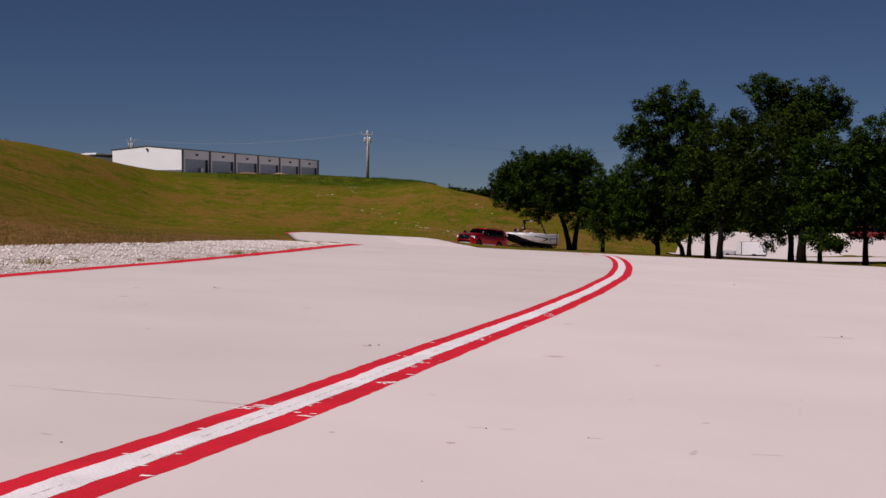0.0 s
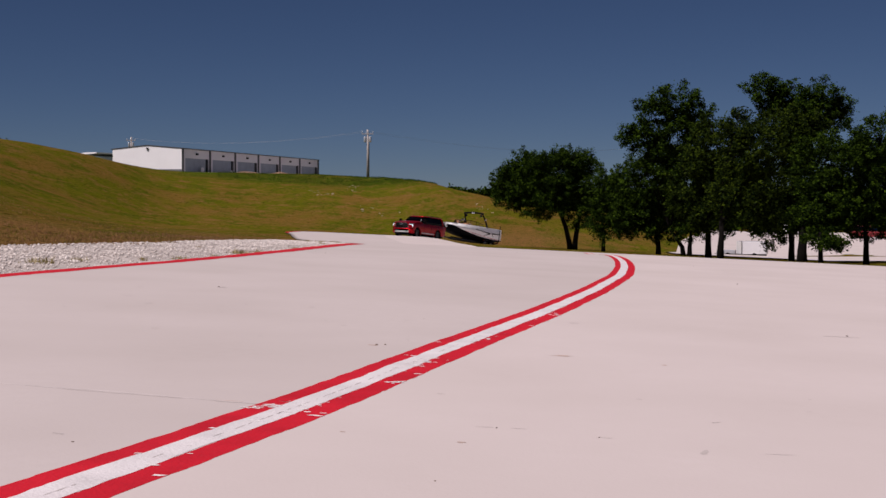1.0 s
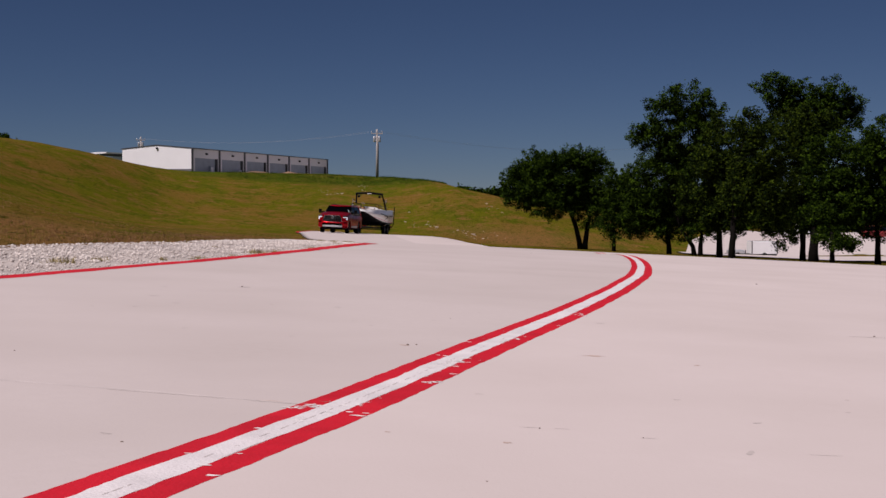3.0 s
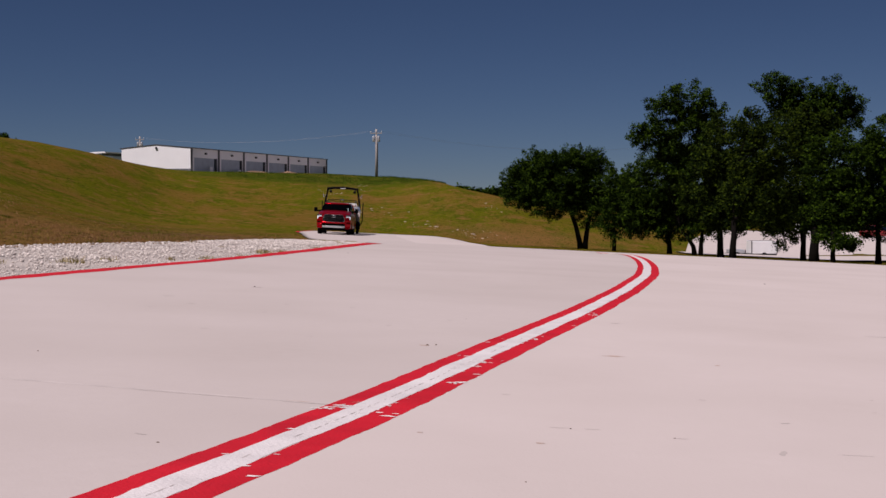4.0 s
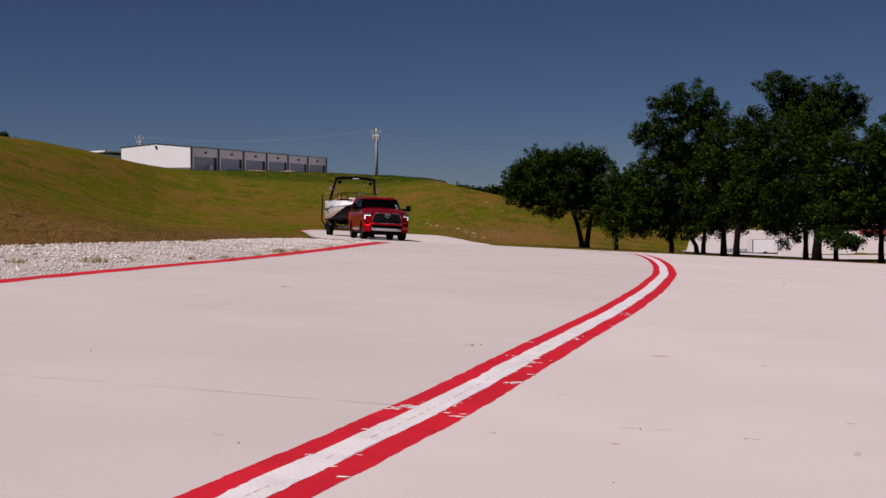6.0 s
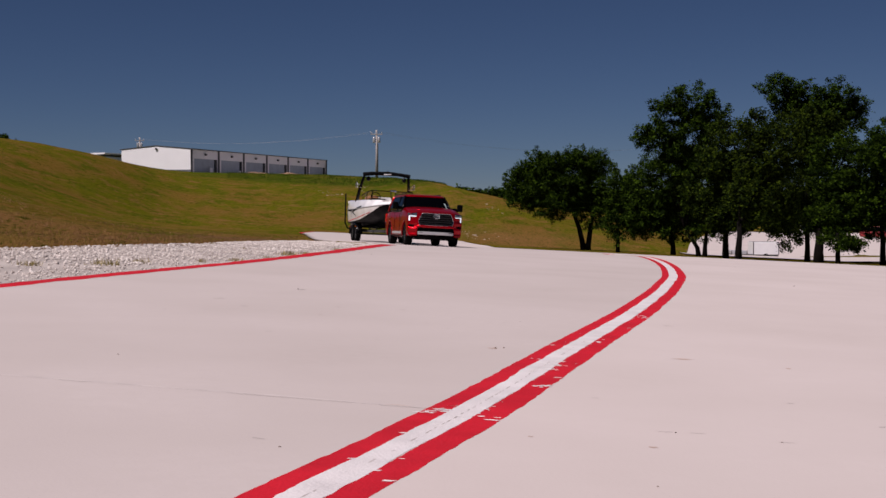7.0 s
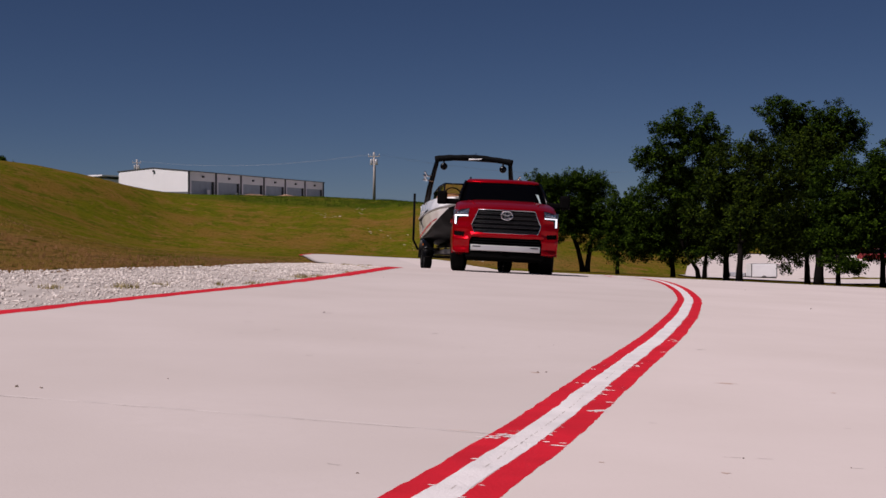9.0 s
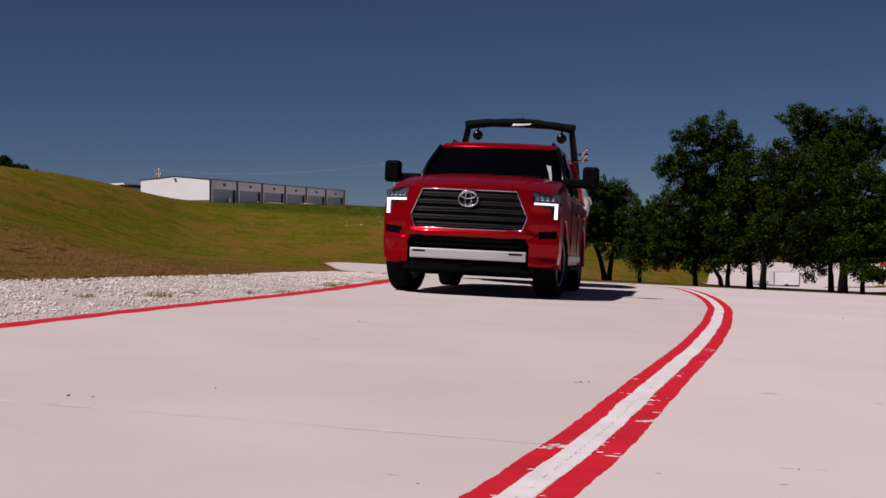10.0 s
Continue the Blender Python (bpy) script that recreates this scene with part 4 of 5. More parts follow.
    fv, ff = [], []
    for j in range(nz + 1):
        for i in range(nx + 1):
            x = (i / nx * 2 - 1) * 1.01
            k = abs(x) / 1.01
            top = np.interp(k, [0, 0.55, 0.86, 0.93, 0.965, 0.995, 1], [1.185, 1.176, 1.14, 1.105, 1.04, 0.96, 0.80])
            low = np.interp(k, [0, 0.92, 0.98, 0.995, 1], [0.39, 0.39, 0.43, 0.55, 0.80])
            z = low + (top - low) * j / nz
            fv.append((x, nose(x, z) + sculpt(x, z), z))
    for j in range(nz):
        for i in range(nx):
            q = (j * (nx + 1) + i, j * (nx + 1) + i + 1, (j + 1) * (nx + 1) + i + 1, (j + 1) * (nx + 1) + i)
            cx, cz = sum(fv[m][0] for m in q) / 4, sum(fv[m][2] for m in q) / 4
            if not any(inside(cx, cz, o) for o in openings):
                ff.append(q)
    fascia = new("front_bumper", mesh_of("front_bumper", fv, ff, CAR_RED, True))
    fascia.parent = suv
    # dark inside behind the openings
    part("inner_liner", box(-0.84, 0.84, -0.72, 4.2, 0.36, 1.10, 0.05), BLACK_MATT, suv)
    part("underbody", box(-0.72, 0.72, -0.55, 4.1, 0.25, 0.42, 0.04), BLACK_MATT, suv)
    # cabin of tinted glass with pillars, and the roof
    def ring(z, w, y0, y1, bow):
        pts = []
        for i in range(9):
            f = i / 8 * 2 - 1
            pts.append((f * w, y0 + bow * abs(f) ** 2.4, z))
        for i in range(1, 9):
            pts.append((w - 0.0, y0 + bow + (y1 - y0 - bow) * i / 8 * 0.985, z))
        for i in range(1, 8):
            f = 1 - i / 8 * 2
            pts.append((f * w, y1, z))
        for i in range(8, 0, -1):
            pts.append((-w, y0 + bow + (y1 - y0 - bow) * i / 8 * 0.985, z))
        return pts
    part("glasshouse", loft([ring(1.19, 0.915, 0.50, 4.28, 0.22), ring(1.36, 0.885, 0.72, 4.22, 0.20), ring(1.58, 0.82, 1.00, 4.13, 0.17), ring(1.76, 0.755, 1.24, 4.04, 0.14), ring(1.80, 0.735, 1.30, 4.0, 0.13)], closed=True), TINTED, suv, "dark tinted windscreen and side windows", smooth=True)
    roof = part("roof", loft([ring(1.772, 0.765, 1.235, 4.06, 0.14), ring(1.80, 0.752, 1.26, 4.05, 0.14), ring(1.835, 0.715, 1.33, 4.0, 0.13), ring(1.862, 0.60, 1.48, 3.88, 0.12), ring(1.875, 0.35, 1.75, 3.6, 0.1)], closed=True), CAR_RED, suv, smooth=True)
    for s in (-1, 1):
        part("pillar", tube([(s * 0.925, 0.70, 1.20), (s * 0.845, 1.10, 1.56), (s * 0.762, 1.385, 1.785)], [0.036, 0.032, 0.03], 8), BLACK_GLOSS, suv, "black windscreen pillar", True)
        part("pillar", tube([(s * 0.885, 3.98, 1.20), (s * 0.80, 3.9, 1.55), (s * 0.725, 3.8, 1.785)], [0.07, 0.065, 0.06], 8), CAR_RED, suv, "red rear pillar", True)
        part("pillar", tube([(s * 0.915, 2.05, 1.20), (s * 0.835, 2.1, 1.55), (s * 0.758, 2.12, 1.785)], 0.022, 6), BLACK_GLOSS, suv)
        part("roof_rail", tube([(s * 0.66, 1.65, 1.86), (s * 0.66, 1.75, 1.895), (s * 0.66, 3.7, 1.895), (s * 0.66, 3.82, 1.86)], 0.016, 6), BLACK_GLOSS, suv, "", True)
        # doors: shut lines, handles and waist trim, with a strip for the sill's reflection
        for y in (0.98, 2.06, 3.12):
            part("door_gap", box(s * 1.006 - 0.006, s * 1.006 + 0.004, y - 0.006, y + 0.006, 0.50 if y < 3 else 0.95, 1.14), BLACK_MATT, suv)
        for y in (1.80, 2.88):
            part("door_handle", box(s * 1.02 - 0.02, s * 1.02 + 0.015, y - 0.11, y + 0.11, 1.0, 1.035, 0.012), CAR_RED, suv)
        # silver strip stands in for the bright reflection above the running board
        part("sill_reflection", box(s * 0.985 - 0.02, s * 0.985 + 0.035, 0.62, 2.5, 0.44, 0.53, 0.015), SATIN, suv, "silver strip that stands in for a reflection along the sill")
        part("running_board", box(s * 0.93 - 0.09, s * 0.93 + 0.11, 0.58, 2.55, 0.345, 0.40, 0.02), BLACK_MATT, suv)
        part("waist_trim", box(s * 0.945 - 0.015, s * 0.945 + 0.01, 0.95, 4.1, 1.185, 1.21, 0.006), BLACK_GLOSS, suv)
        for y in (0.0, 3.1):
            arc = [(s * 0.992, y + 0.485 * math.cos(a), 0.43 + 0.485 * math.sin(a)) for a in np.linspace(-0.12, math.pi + 0.12, 22)]
            part("arch_trim", tube(arc, 0.024, 6), CAR_RED, suv, "", True)
        # tow mirror
        m = part("tow_mirror", box(s * 1.235 - 0.10, s * 1.235 + 0.10, 0.64, 0.80, 1.265, 1.535, 0.04, segments=3), BLACK_MATT, suv, "tall black extended tow mirror")
        part("mirror_arm", box(min(s * 0.88, s * 1.19), max(s * 0.88, s * 1.19), 0.70, 0.80, 1.275, 1.385, 0.03), BLACK_MATT, m)
        part("mirror_glass", box(s * 1.235 - 0.08, s * 1.235 + 0.08, 0.798, 0.806, 1.30, 1.50, 0.002), CHROME, m)
        # headlamp with its bright bracket
        lamp_part = part("headlight", plate([(s * 0.705, 1.15), (s * 1.0, 1.132), (s * 1.0, 1.055), (s * 0.725, 1.055)], 0.10, bend=lambda x, z: nose(x, z) + 0.02), LAMP_LENS, suv, "clear lens headlight with dark inside")
        for i in range(4):
            x = s * (0.755 + i * 0.055)
            part("projector", box(x - 0.018, x + 0.018, nose(x, 1.09) + 0.008, nose(x, 1.09) + 0.05, 1.072, 1.112, 0.006), CHROME, lamp_part)
        secs = []
        for i in range(7):
            x = s * (0.725 + i * 0.042)
            y = nose(x, 1.03) - 0.004
            secs.append([(x, y, 1.030), (x, y, 1.050), (x, y + 0.05, 1.050), (x, y + 0.05, 1.030)])
        drl = loft(secs, closed=True)
        secs = []
        for i in range(6):
            z = 1.045 - i * 0.029
            x = s * 0.955
            y = nose(0.955, z) - 0.006
            secs.append([(x - s * 0.014, y - 0.006, z), (x + s * 0.020, y + 0.012, z), (x + s * 0.020, y + 0.06, z), (x - s * 0.014, y + 0.06, z)])
        loft(secs, closed=True, bm=drl)
        part("running_light", drl, DRL, lamp_part, "bright white bracket-shaped running light")
        part("lamp_housing", plate([(s * 0.71, 1.15), (s * 1.0, 1.13), (s * 0.995, 0.89), (s * 0.93, 0.89), (s * 0.90, 1.0), (s * 0.725, 1.02)], 0.05, bend=lambda x, z: nose(x, z) + 0.06), BLACK_GLOSS, suv)
        part("bumper_vent", plate([(s * 0.78, 0.785), (s * 0.985, 0.80), (s * 0.985, 0.70), (s * 0.78, 0.685)], 0.04, bend=lambda x, z: nose(x, z) + 0.03), BLACK_MATT, suv)
        part("tail_light", box(s * 0.93 - 0.05, s * 0.93 + 0.04, 4.16, 4.33, 0.85, 1.15, 0.02), RED_LENS, suv)
        part("side_reflector", box(s * 0.985 - 0.015, s * 0.985 + 0.015, -0.66, -0.58, 0.60, 0.64, 0.004), AMBER, suv)
    # grille
    grille = part("grille", plate([(x * 0.985, z) for x, z in hexa], 0.03, bend=lambda x, z: nose(x, z) + 0.075), BLACK_GLOSS, suv, "black hexagonal grille with dark bars")
    for i in range(5):
        z = 0.815 + i * 0.072
        w = 0.575 + 0.07 * min(1, (z - 0.77) / 0.13) if z < 0.9 else 0.645 - 0.12 * (z - 0.9) / 0.245
        bar = part("grille_bar", strip_on_nose(-w, w, z - 0.020, z + 0.012, -0.004, 0.05, 0.012), GRILLE_BLACK, grille)
        # a thin metal line paints the highlight along the bar's lower edge
        part("highlight_line", strip_on_nose(-w, w, z - 0.024, z - 0.0205, -0.006, 0.02, 0.001), RIM_METAL, bar, "thin metal line that paints a highlight on the bar")
    outline = [(x, nose(x, z) - 0.002, z) for x, z in hexa + hexa[:1]]
    fine = []
    for a, b in zip(outline, outline[1:]):
        for k in range(6):
            f = k / 6
            x, z = a[0] + (b[0] - a[0]) * f, a[2] + (b[2] - a[2]) * f
            fine.append((x, nose(x, z) - 0.002, z))
    fine.append(fine[0])
    part("grille_surround", tube(fine, 0.008, 6), CHROME, grille, "thin chrome surround", True)
    emblem = bmesh.new()
    for cx, cz, rx, rz, rad in ((0, 1.060, 0.108, 0.074, 0.011), (0, 1.060, 0.036, 0.066, 0.009), (0, 1.094, 0.078, 0.032, 0.009)):
        ring_points = [(cx + rx * math.cos(a), nose(0, 1.06) - 0.020, cz + rz * math.sin(a)) for a in np.linspace(0, math.tau, 33)]
        tube(ring_points, rad, 6, emblem)
    part("emblem", emblem, CHROME, grille, "chrome badge of plain overlapping ovals", True)
    part("lower_grille", plate([(-0.69, 0.60), (-0.65, 0.69), (0.65, 0.69), (0.69, 0.60), (0.69, 0.36), (-0.69, 0.36)], 0.04, bend=lambda x, z: nose(x, z) + 0.09), BLACK_MATT, suv)
    for z in (0.60, 0.65):
        part("lower_grille_bar", strip_on_nose(-0.64, 0.64, z - 0.008, z + 0.008, -0.05, 0.02, 0.003), BLACK_GLOSS, suv)
    skid = part("skid_plate", strip_on_nose(-0.655, 0.655, 0.435, 0.545, 0.0, 0.10, 0.014), SATIN, suv, "brushed silver lower bumper bar")
    for s in (-1, 1):
        part("bar_slot", strip_on_nose(s * 0.62, s * 0.47, 0.505, 0.525, 0.003, 0.02, 0.003, 4), BLACK_MATT, skid)
    part("chin", strip_on_nose(-0.74, 0.74, 0.30, 0.43, -0.03, 0.2, 0.02), BLACK_MATT, suv)
    part("hood_crease", tube([(-0.60, -0.62, 1.238), (-0.68, 0.0, 1.318), (-0.72, 0.5, 1.352)], 0.012, 6), CAR_RED, suv, "", True)
    part("hood_crease", tube([(0.60, -0.62, 1.238), (0.68, 0.0, 1.318), (0.72, 0.5, 1.352)], 0.012, 6), CAR_RED, suv, "", True)
    part("wiper", tube([(-0.55, 0.66, 1.385), (0.05, 0.66, 1.40)], 0.010, 5), BLACK_MATT, suv)
    part("wiper", tube([(0.10, 0.66, 1.385), (0.62, 0.76, 1.40)], 0.010, 5), BLACK_MATT, suv)
    part("windscreen_sticker", plate([(0.655, 1.56), (0.715, 1.55), (0.76, 1.36), (0.735, 1.34), (0.70, 1.46)], 0.004, bend=lambda x, z: 0.50 + 0.22 + (z - 1.19) * 1.24 - 0.185), TAG, suv, "pale paper tag inside the windscreen")
    part("hitch", box(-0.04, 0.04, 4.2, 4.42, 0.42, 0.49, 0.01), DARK_METAL, suv)
    wheels = [wheel(suv, s * 0.855, y, 0.415, 0.265, s) for y in (0.0, 3.1) for s in (-1, 1)]
    return suv, wheels


def hull_rows():
    """Bow to stern: y, keel height, chine half-width and height, gunwale half-width and height."""
    return [(1.00, 1.42, 0.05, 1.47, 0.28, 1.73), (1.15, 1.24, 0.30, 1.36, 0.62, 1.74), (1.5, 1.02, 0.60, 1.21, 0.90, 1.74), (2.2, 0.82, 0.92, 1.08, 1.12, 1.75),
            (3.2, 0.68, 1.12, 0.97, 1.24, 1.76), (4.5, 0.61, 1.19, 0.86, 1.28, 1.77), (6.0, 0.58, 1.20, 0.81, 1.27, 1.77), (7.3, 0.57, 1.18, 0.79, 1.23, 1.79), (7.9, 0.58, 1.14, 0.80, 1.18, 1.79)]


def make_boat():
    boat = tagged(empty("wakeboard_boat"), "white and black wakeboard boat with black tower, carried on a trailer", "boat")
    R = hull_rows()
    def side_point(r, f):
        y, kz, cw, cz, gw, gz = r
        # full at mid height, drawn in towards the gunwale
        bulge = float(np.interp(f, [0, 0.3, 0.5, 0.62, 0.8, 1.0], [0, 0.80, 1.15, 1.20, 0.85, 0.25]))
        return (cw + (gw - cw) * bulge, y, cz + (gz - cz) * f)
    def waterline(y):
        return float(np.interp(y, [1.0, 1.5, 2.2, 3.2, 4.5, 6.0, 7.9], [0.66, 0.52, 0.32, 0.18, 0.10, 0.07, 0.05]))
    fine_rows = []
    for i in range(41):
        y = 1.0 + 6.9 * i / 40
        fine_rows.append([float(np.interp(y, [q[0] for q in R], [q[k] for q in R])) for k in range(6)])
    lower = []
    for r in fine_rows:
        w = waterline(r[0])
        half = [(r[2] * 0.5, r[0], r[1] * 0.55 + r[3] * 0.45), (r[2], r[0], r[3])] + [side_point(r, w * f) for f in (0.33, 0.66, 1.0)]
        lower.append([(-x, y, z) for x, y, z in half[::-1]] + [(0, r[0], r[1])] + half)
    part("hull_bottom", loft(lower, caps=False), GEL_BLACK, boat, "black hull bottom and bow", True)
    for s in (-1, 1):
        part("hull_side", loft([[(s * x, y, z) for x, y, z in (side_point(r, waterline(r[0]) + (1 - waterline(r[0])) * f) for f in (0, 0.15, 0.3, 0.4, 0.5, 0.6, 0.7, 0.85, 1.0))] for r in fine_rows], caps=False), GEL_WHITE, boat, "white hull side", True)
        def decal(name, mat, y0, y1, f0, f1, g0, g1, label=""):
            secs = []
            for i in range(13):
                y = y0 + (y1 - y0) * i / 12
                row = [np.interp(y, [q[0] for q in R], [q[k] for q in R]) for k in range(6)]
                a, b = f0 + (g0 - f0) * i / 12, f1 + (g1 - f1) * i / 12
                secs.append([(s * (side_point(row, f)[0] + 0.006), y, side_point(row, f)[2]) for f in (a, (a + b) / 2, b)])
            part(name, loft(secs, caps=False), mat, boat, label)
        decal("stripe", GEL_BLACK, 3.9, 6.0, 0.66, 0.74, 0.48, 0.60, "black swoosh stripe")
        decal("stripe", GEL_BLACK, 5.2, 6.1, 0.24, 0.28, 0.46, 0.58)
        decal("stripe", GEL_BLACK, 6.3, 7.7, 0.50, 0.60, 0.56, 0.66)
        decal("stripe", GEL_BLACK, 6.3, 6.7, 0.50, 0.60, 0.22, 0.26)
        decal("stripe", RED_PAINT, 2.6, 7.8, 0.275, 0.31, 0.06, 0.09, "thin red line above the black bottom")
        part("rub_rail", tube([(s * (side_point(r, 0.62)[0] + 0.008), r[0], side_point(r, 0.62)[2]) for r in R], 0.018, 6), GALVANISED, boat, "", True)
        # coaming round the cockpit
        part("deck", loft([[(s * w, y, z), (s * w * 0.97, y, z + 0.03), (s * w * 0.82, y, z + 0.02), (s * w * 0.80, y, z - 0.35)] for w, y, z in (side_point(r, 1.0) for r in R)], caps=False), GEL_WHITE, boat, "", True)
        part("seat", box(min(s * 0.45, s * 0.95), max(s * 0.45, s * 0.95), 4.9, 7.0, 1.25, 1.62, 0.08), TAN, boat, "tan side bench")
        part("bow_seat", box(min(s * 0.25, s * 0.70), max(s * 0.25, s * 0.70), 1.9, 3.2, 1.26, 1.66, 0.08), TAN, boat, "tan bow cushion")
        # windscreen
        glass = [((s * 0.10, 3.25, 1.80), (s * 0.10, 3.50, 2.20)), ((s * 0.92, 3.40, 1.80), (s * 0.88, 3.62, 2.20)),
                 ((s * 1.00, 4.2, 1.78), (s * 0.97, 4.3, 2.15)), ((s * 1.04, 5.2, 1.76), (s * 1.02, 5.25, 2.02))]
        part("windscreen_pane", loft([list(pair) for pair in glass], caps=False), TINTED_CLEAR, boat, "", True).visible_shadow = False
        part("windscreen_frame", tube([q for _, q in glass], 0.022, 6), BLACK_GLOSS, boat, "black windscreen frame", True)
        for foot, head in glass[:3]:
            part("windscreen_post", tube([foot, head], 0.020, 6), BLACK_GLOSS, boat)
        # tower
        t = part("tower_leg", tube([(s * 1.17, 5.72, 1.74), (s * 1.12, 5.50, 2.20), (s * 1.03, 5.22, 2.68), (s * 0.98, 5.06, 2.94)], [0.085, 0.075, 0.062, 0.055], 8), BLACK_GLOSS, boat, "black tower leg", True)
        sp = lathe([(-0.02, 0.001), (-0.02, 0.09), (0.05, 0.098), (0.13, 0.085), (0.18, 0.05), (0.18, 0.001)], steps=20)
        bmesh.ops.rotate(sp, verts=sp.verts, cent=(0, 0, 0), matrix=Matrix.Rotation(radians(90), 3, "Z"))
        bmesh.ops.translate(sp, verts=sp.verts, vec=(s * 0.80, 5.05, 2.76))
        sp_ob = part("tower_speaker", sp, BLACK_GLOSS, boat, "round black tower speaker", True)
        part("speaker_bracket", box(s * 0.80 - 0.02, s * 0.80 + 0.02, 5.06, 5.14, 2.84, 2.93, 0.006), DARK_METAL, sp_ob)
        rack = bmesh.new()
        for z in (2.36, 2.48):
            tube([(s * 1.06, 5.34, z), (s * 1.34, 5.24, z + 0.03)], 0.02, 6, rack)
            tube([(s * 1.22, 5.28, z), (s * 1.30, 5.20, z + 0.12)], 0.022, 6, rack)
        part("board_rack", rack, CHROME, boat, "polished board rack")
        part("cleat", box(s * 1.1 - 0.02, s * 1.1 + 0.02, 2.5, 2.68, 1.755, 1.79, 0.008), CHROME, boat)
    part("transom", loft([[(-1.05, 7.9, 0.80), (0, 7.92, 0.60), (1.05, 7.9, 0.80)], [(-1.18, 7.9, 1.79), (0, 7.95, 1.81), (1.18, 7.9, 1.79)]], caps=False), GEL_WHITE, boat)
    part("cockpit_floor", box(-0.86, 0.86, 3.0, 7.8, 1.14, 1.2, 0.01), TAN, boat)
    part("sun_pad", box(-0.95, 0.95, 7.0, 7.85, 1.3, 1.66, 0.06), TAN, boat, "tan padded engine cover")
    part("bow_cap", loft([[(-0.28, 1.0, 1.745), (0, 0.97, 1.755), (0.28, 1.0, 1.745)], [(-0.8, 1.5, 1.755), (0, 1.5, 1.77), (0.8, 1.5, 1.755)], [(-0.85, 1.75, 1.75), (0, 1.8, 1.76), (0.85, 1.75, 1.75)]], caps=False), GEL_WHITE, boat)
    # helm
    ring = [(-0.55 + 0.19 * math.cos(a), 4.28 + 0.06 * math.sin(a), 1.93 + 0.17 * math.sin(a)) for a in np.linspace(0, math.tau, 25)]
    wheel_part = part("steering_wheel", tube(ring, 0.018, 6), BLACK_MATT, boat, "", True)
    part("spoke", tube([(-0.74, 4.28, 1.93), (-0.36, 4.28, 1.93)], 0.012, 6), BLACK_MATT, wheel_part)
    part("dashboard", box(-0.95, -0.2, 3.75, 4.2, 1.5, 1.85, 0.06), BLACK_MATT, boat)
    part("driver_seat", box(-0.8, -0.3, 4.7, 5.2, 1.3, 1.95, 0.1), TAN, boat, "tan helm seat")
    part("rear_view_mirror", box(-0.13, 0.13, 3.42, 3.48, 2.17, 2.25, 0.02), CHROME, boat)
    # folded top along the tower's crossbar
    bar = [(-1.03, 5.1, 2.93), (-0.6, 5.08, 2.975), (0, 5.06, 2.985), (0.6, 5.08, 2.975), (1.03, 5.1, 2.93)]
    part("tower_crossbar", tube(bar, 0.05, 8), BLACK_GLOSS, boat, "", True)
    roll = []
    for i in range(25):
        f = i / 24 * 2 - 1
        roll.append((f * 1.05, 5.06, 3.03 - 0.09 * abs(f) ** 2))
    cover = part("folded_canopy", tube(roll, [0.080 + 0.005 * math.sin(i * 1.7) + 0.007 * math.sin(i * 0.6) for i in range(25)], 10), FABRIC, boat, "rolled black canvas top", True)
    part("lettering_bar", loft([[(-0.16, 4.962, 2.955), (-0.14, 4.962, 3.0)], [(0.02, 4.958, 2.965), (0.03, 4.958, 3.0)], [(0.17, 4.96, 2.985), (0.22, 4.96, 3.015)]], caps=False), GEL_WHITE, cover)
    part("mast_light", tube([(0.05, 5.06, 3.05), (0.05, 5.06, 3.16)], 0.02, 6), CHROME, boat)
    return boat


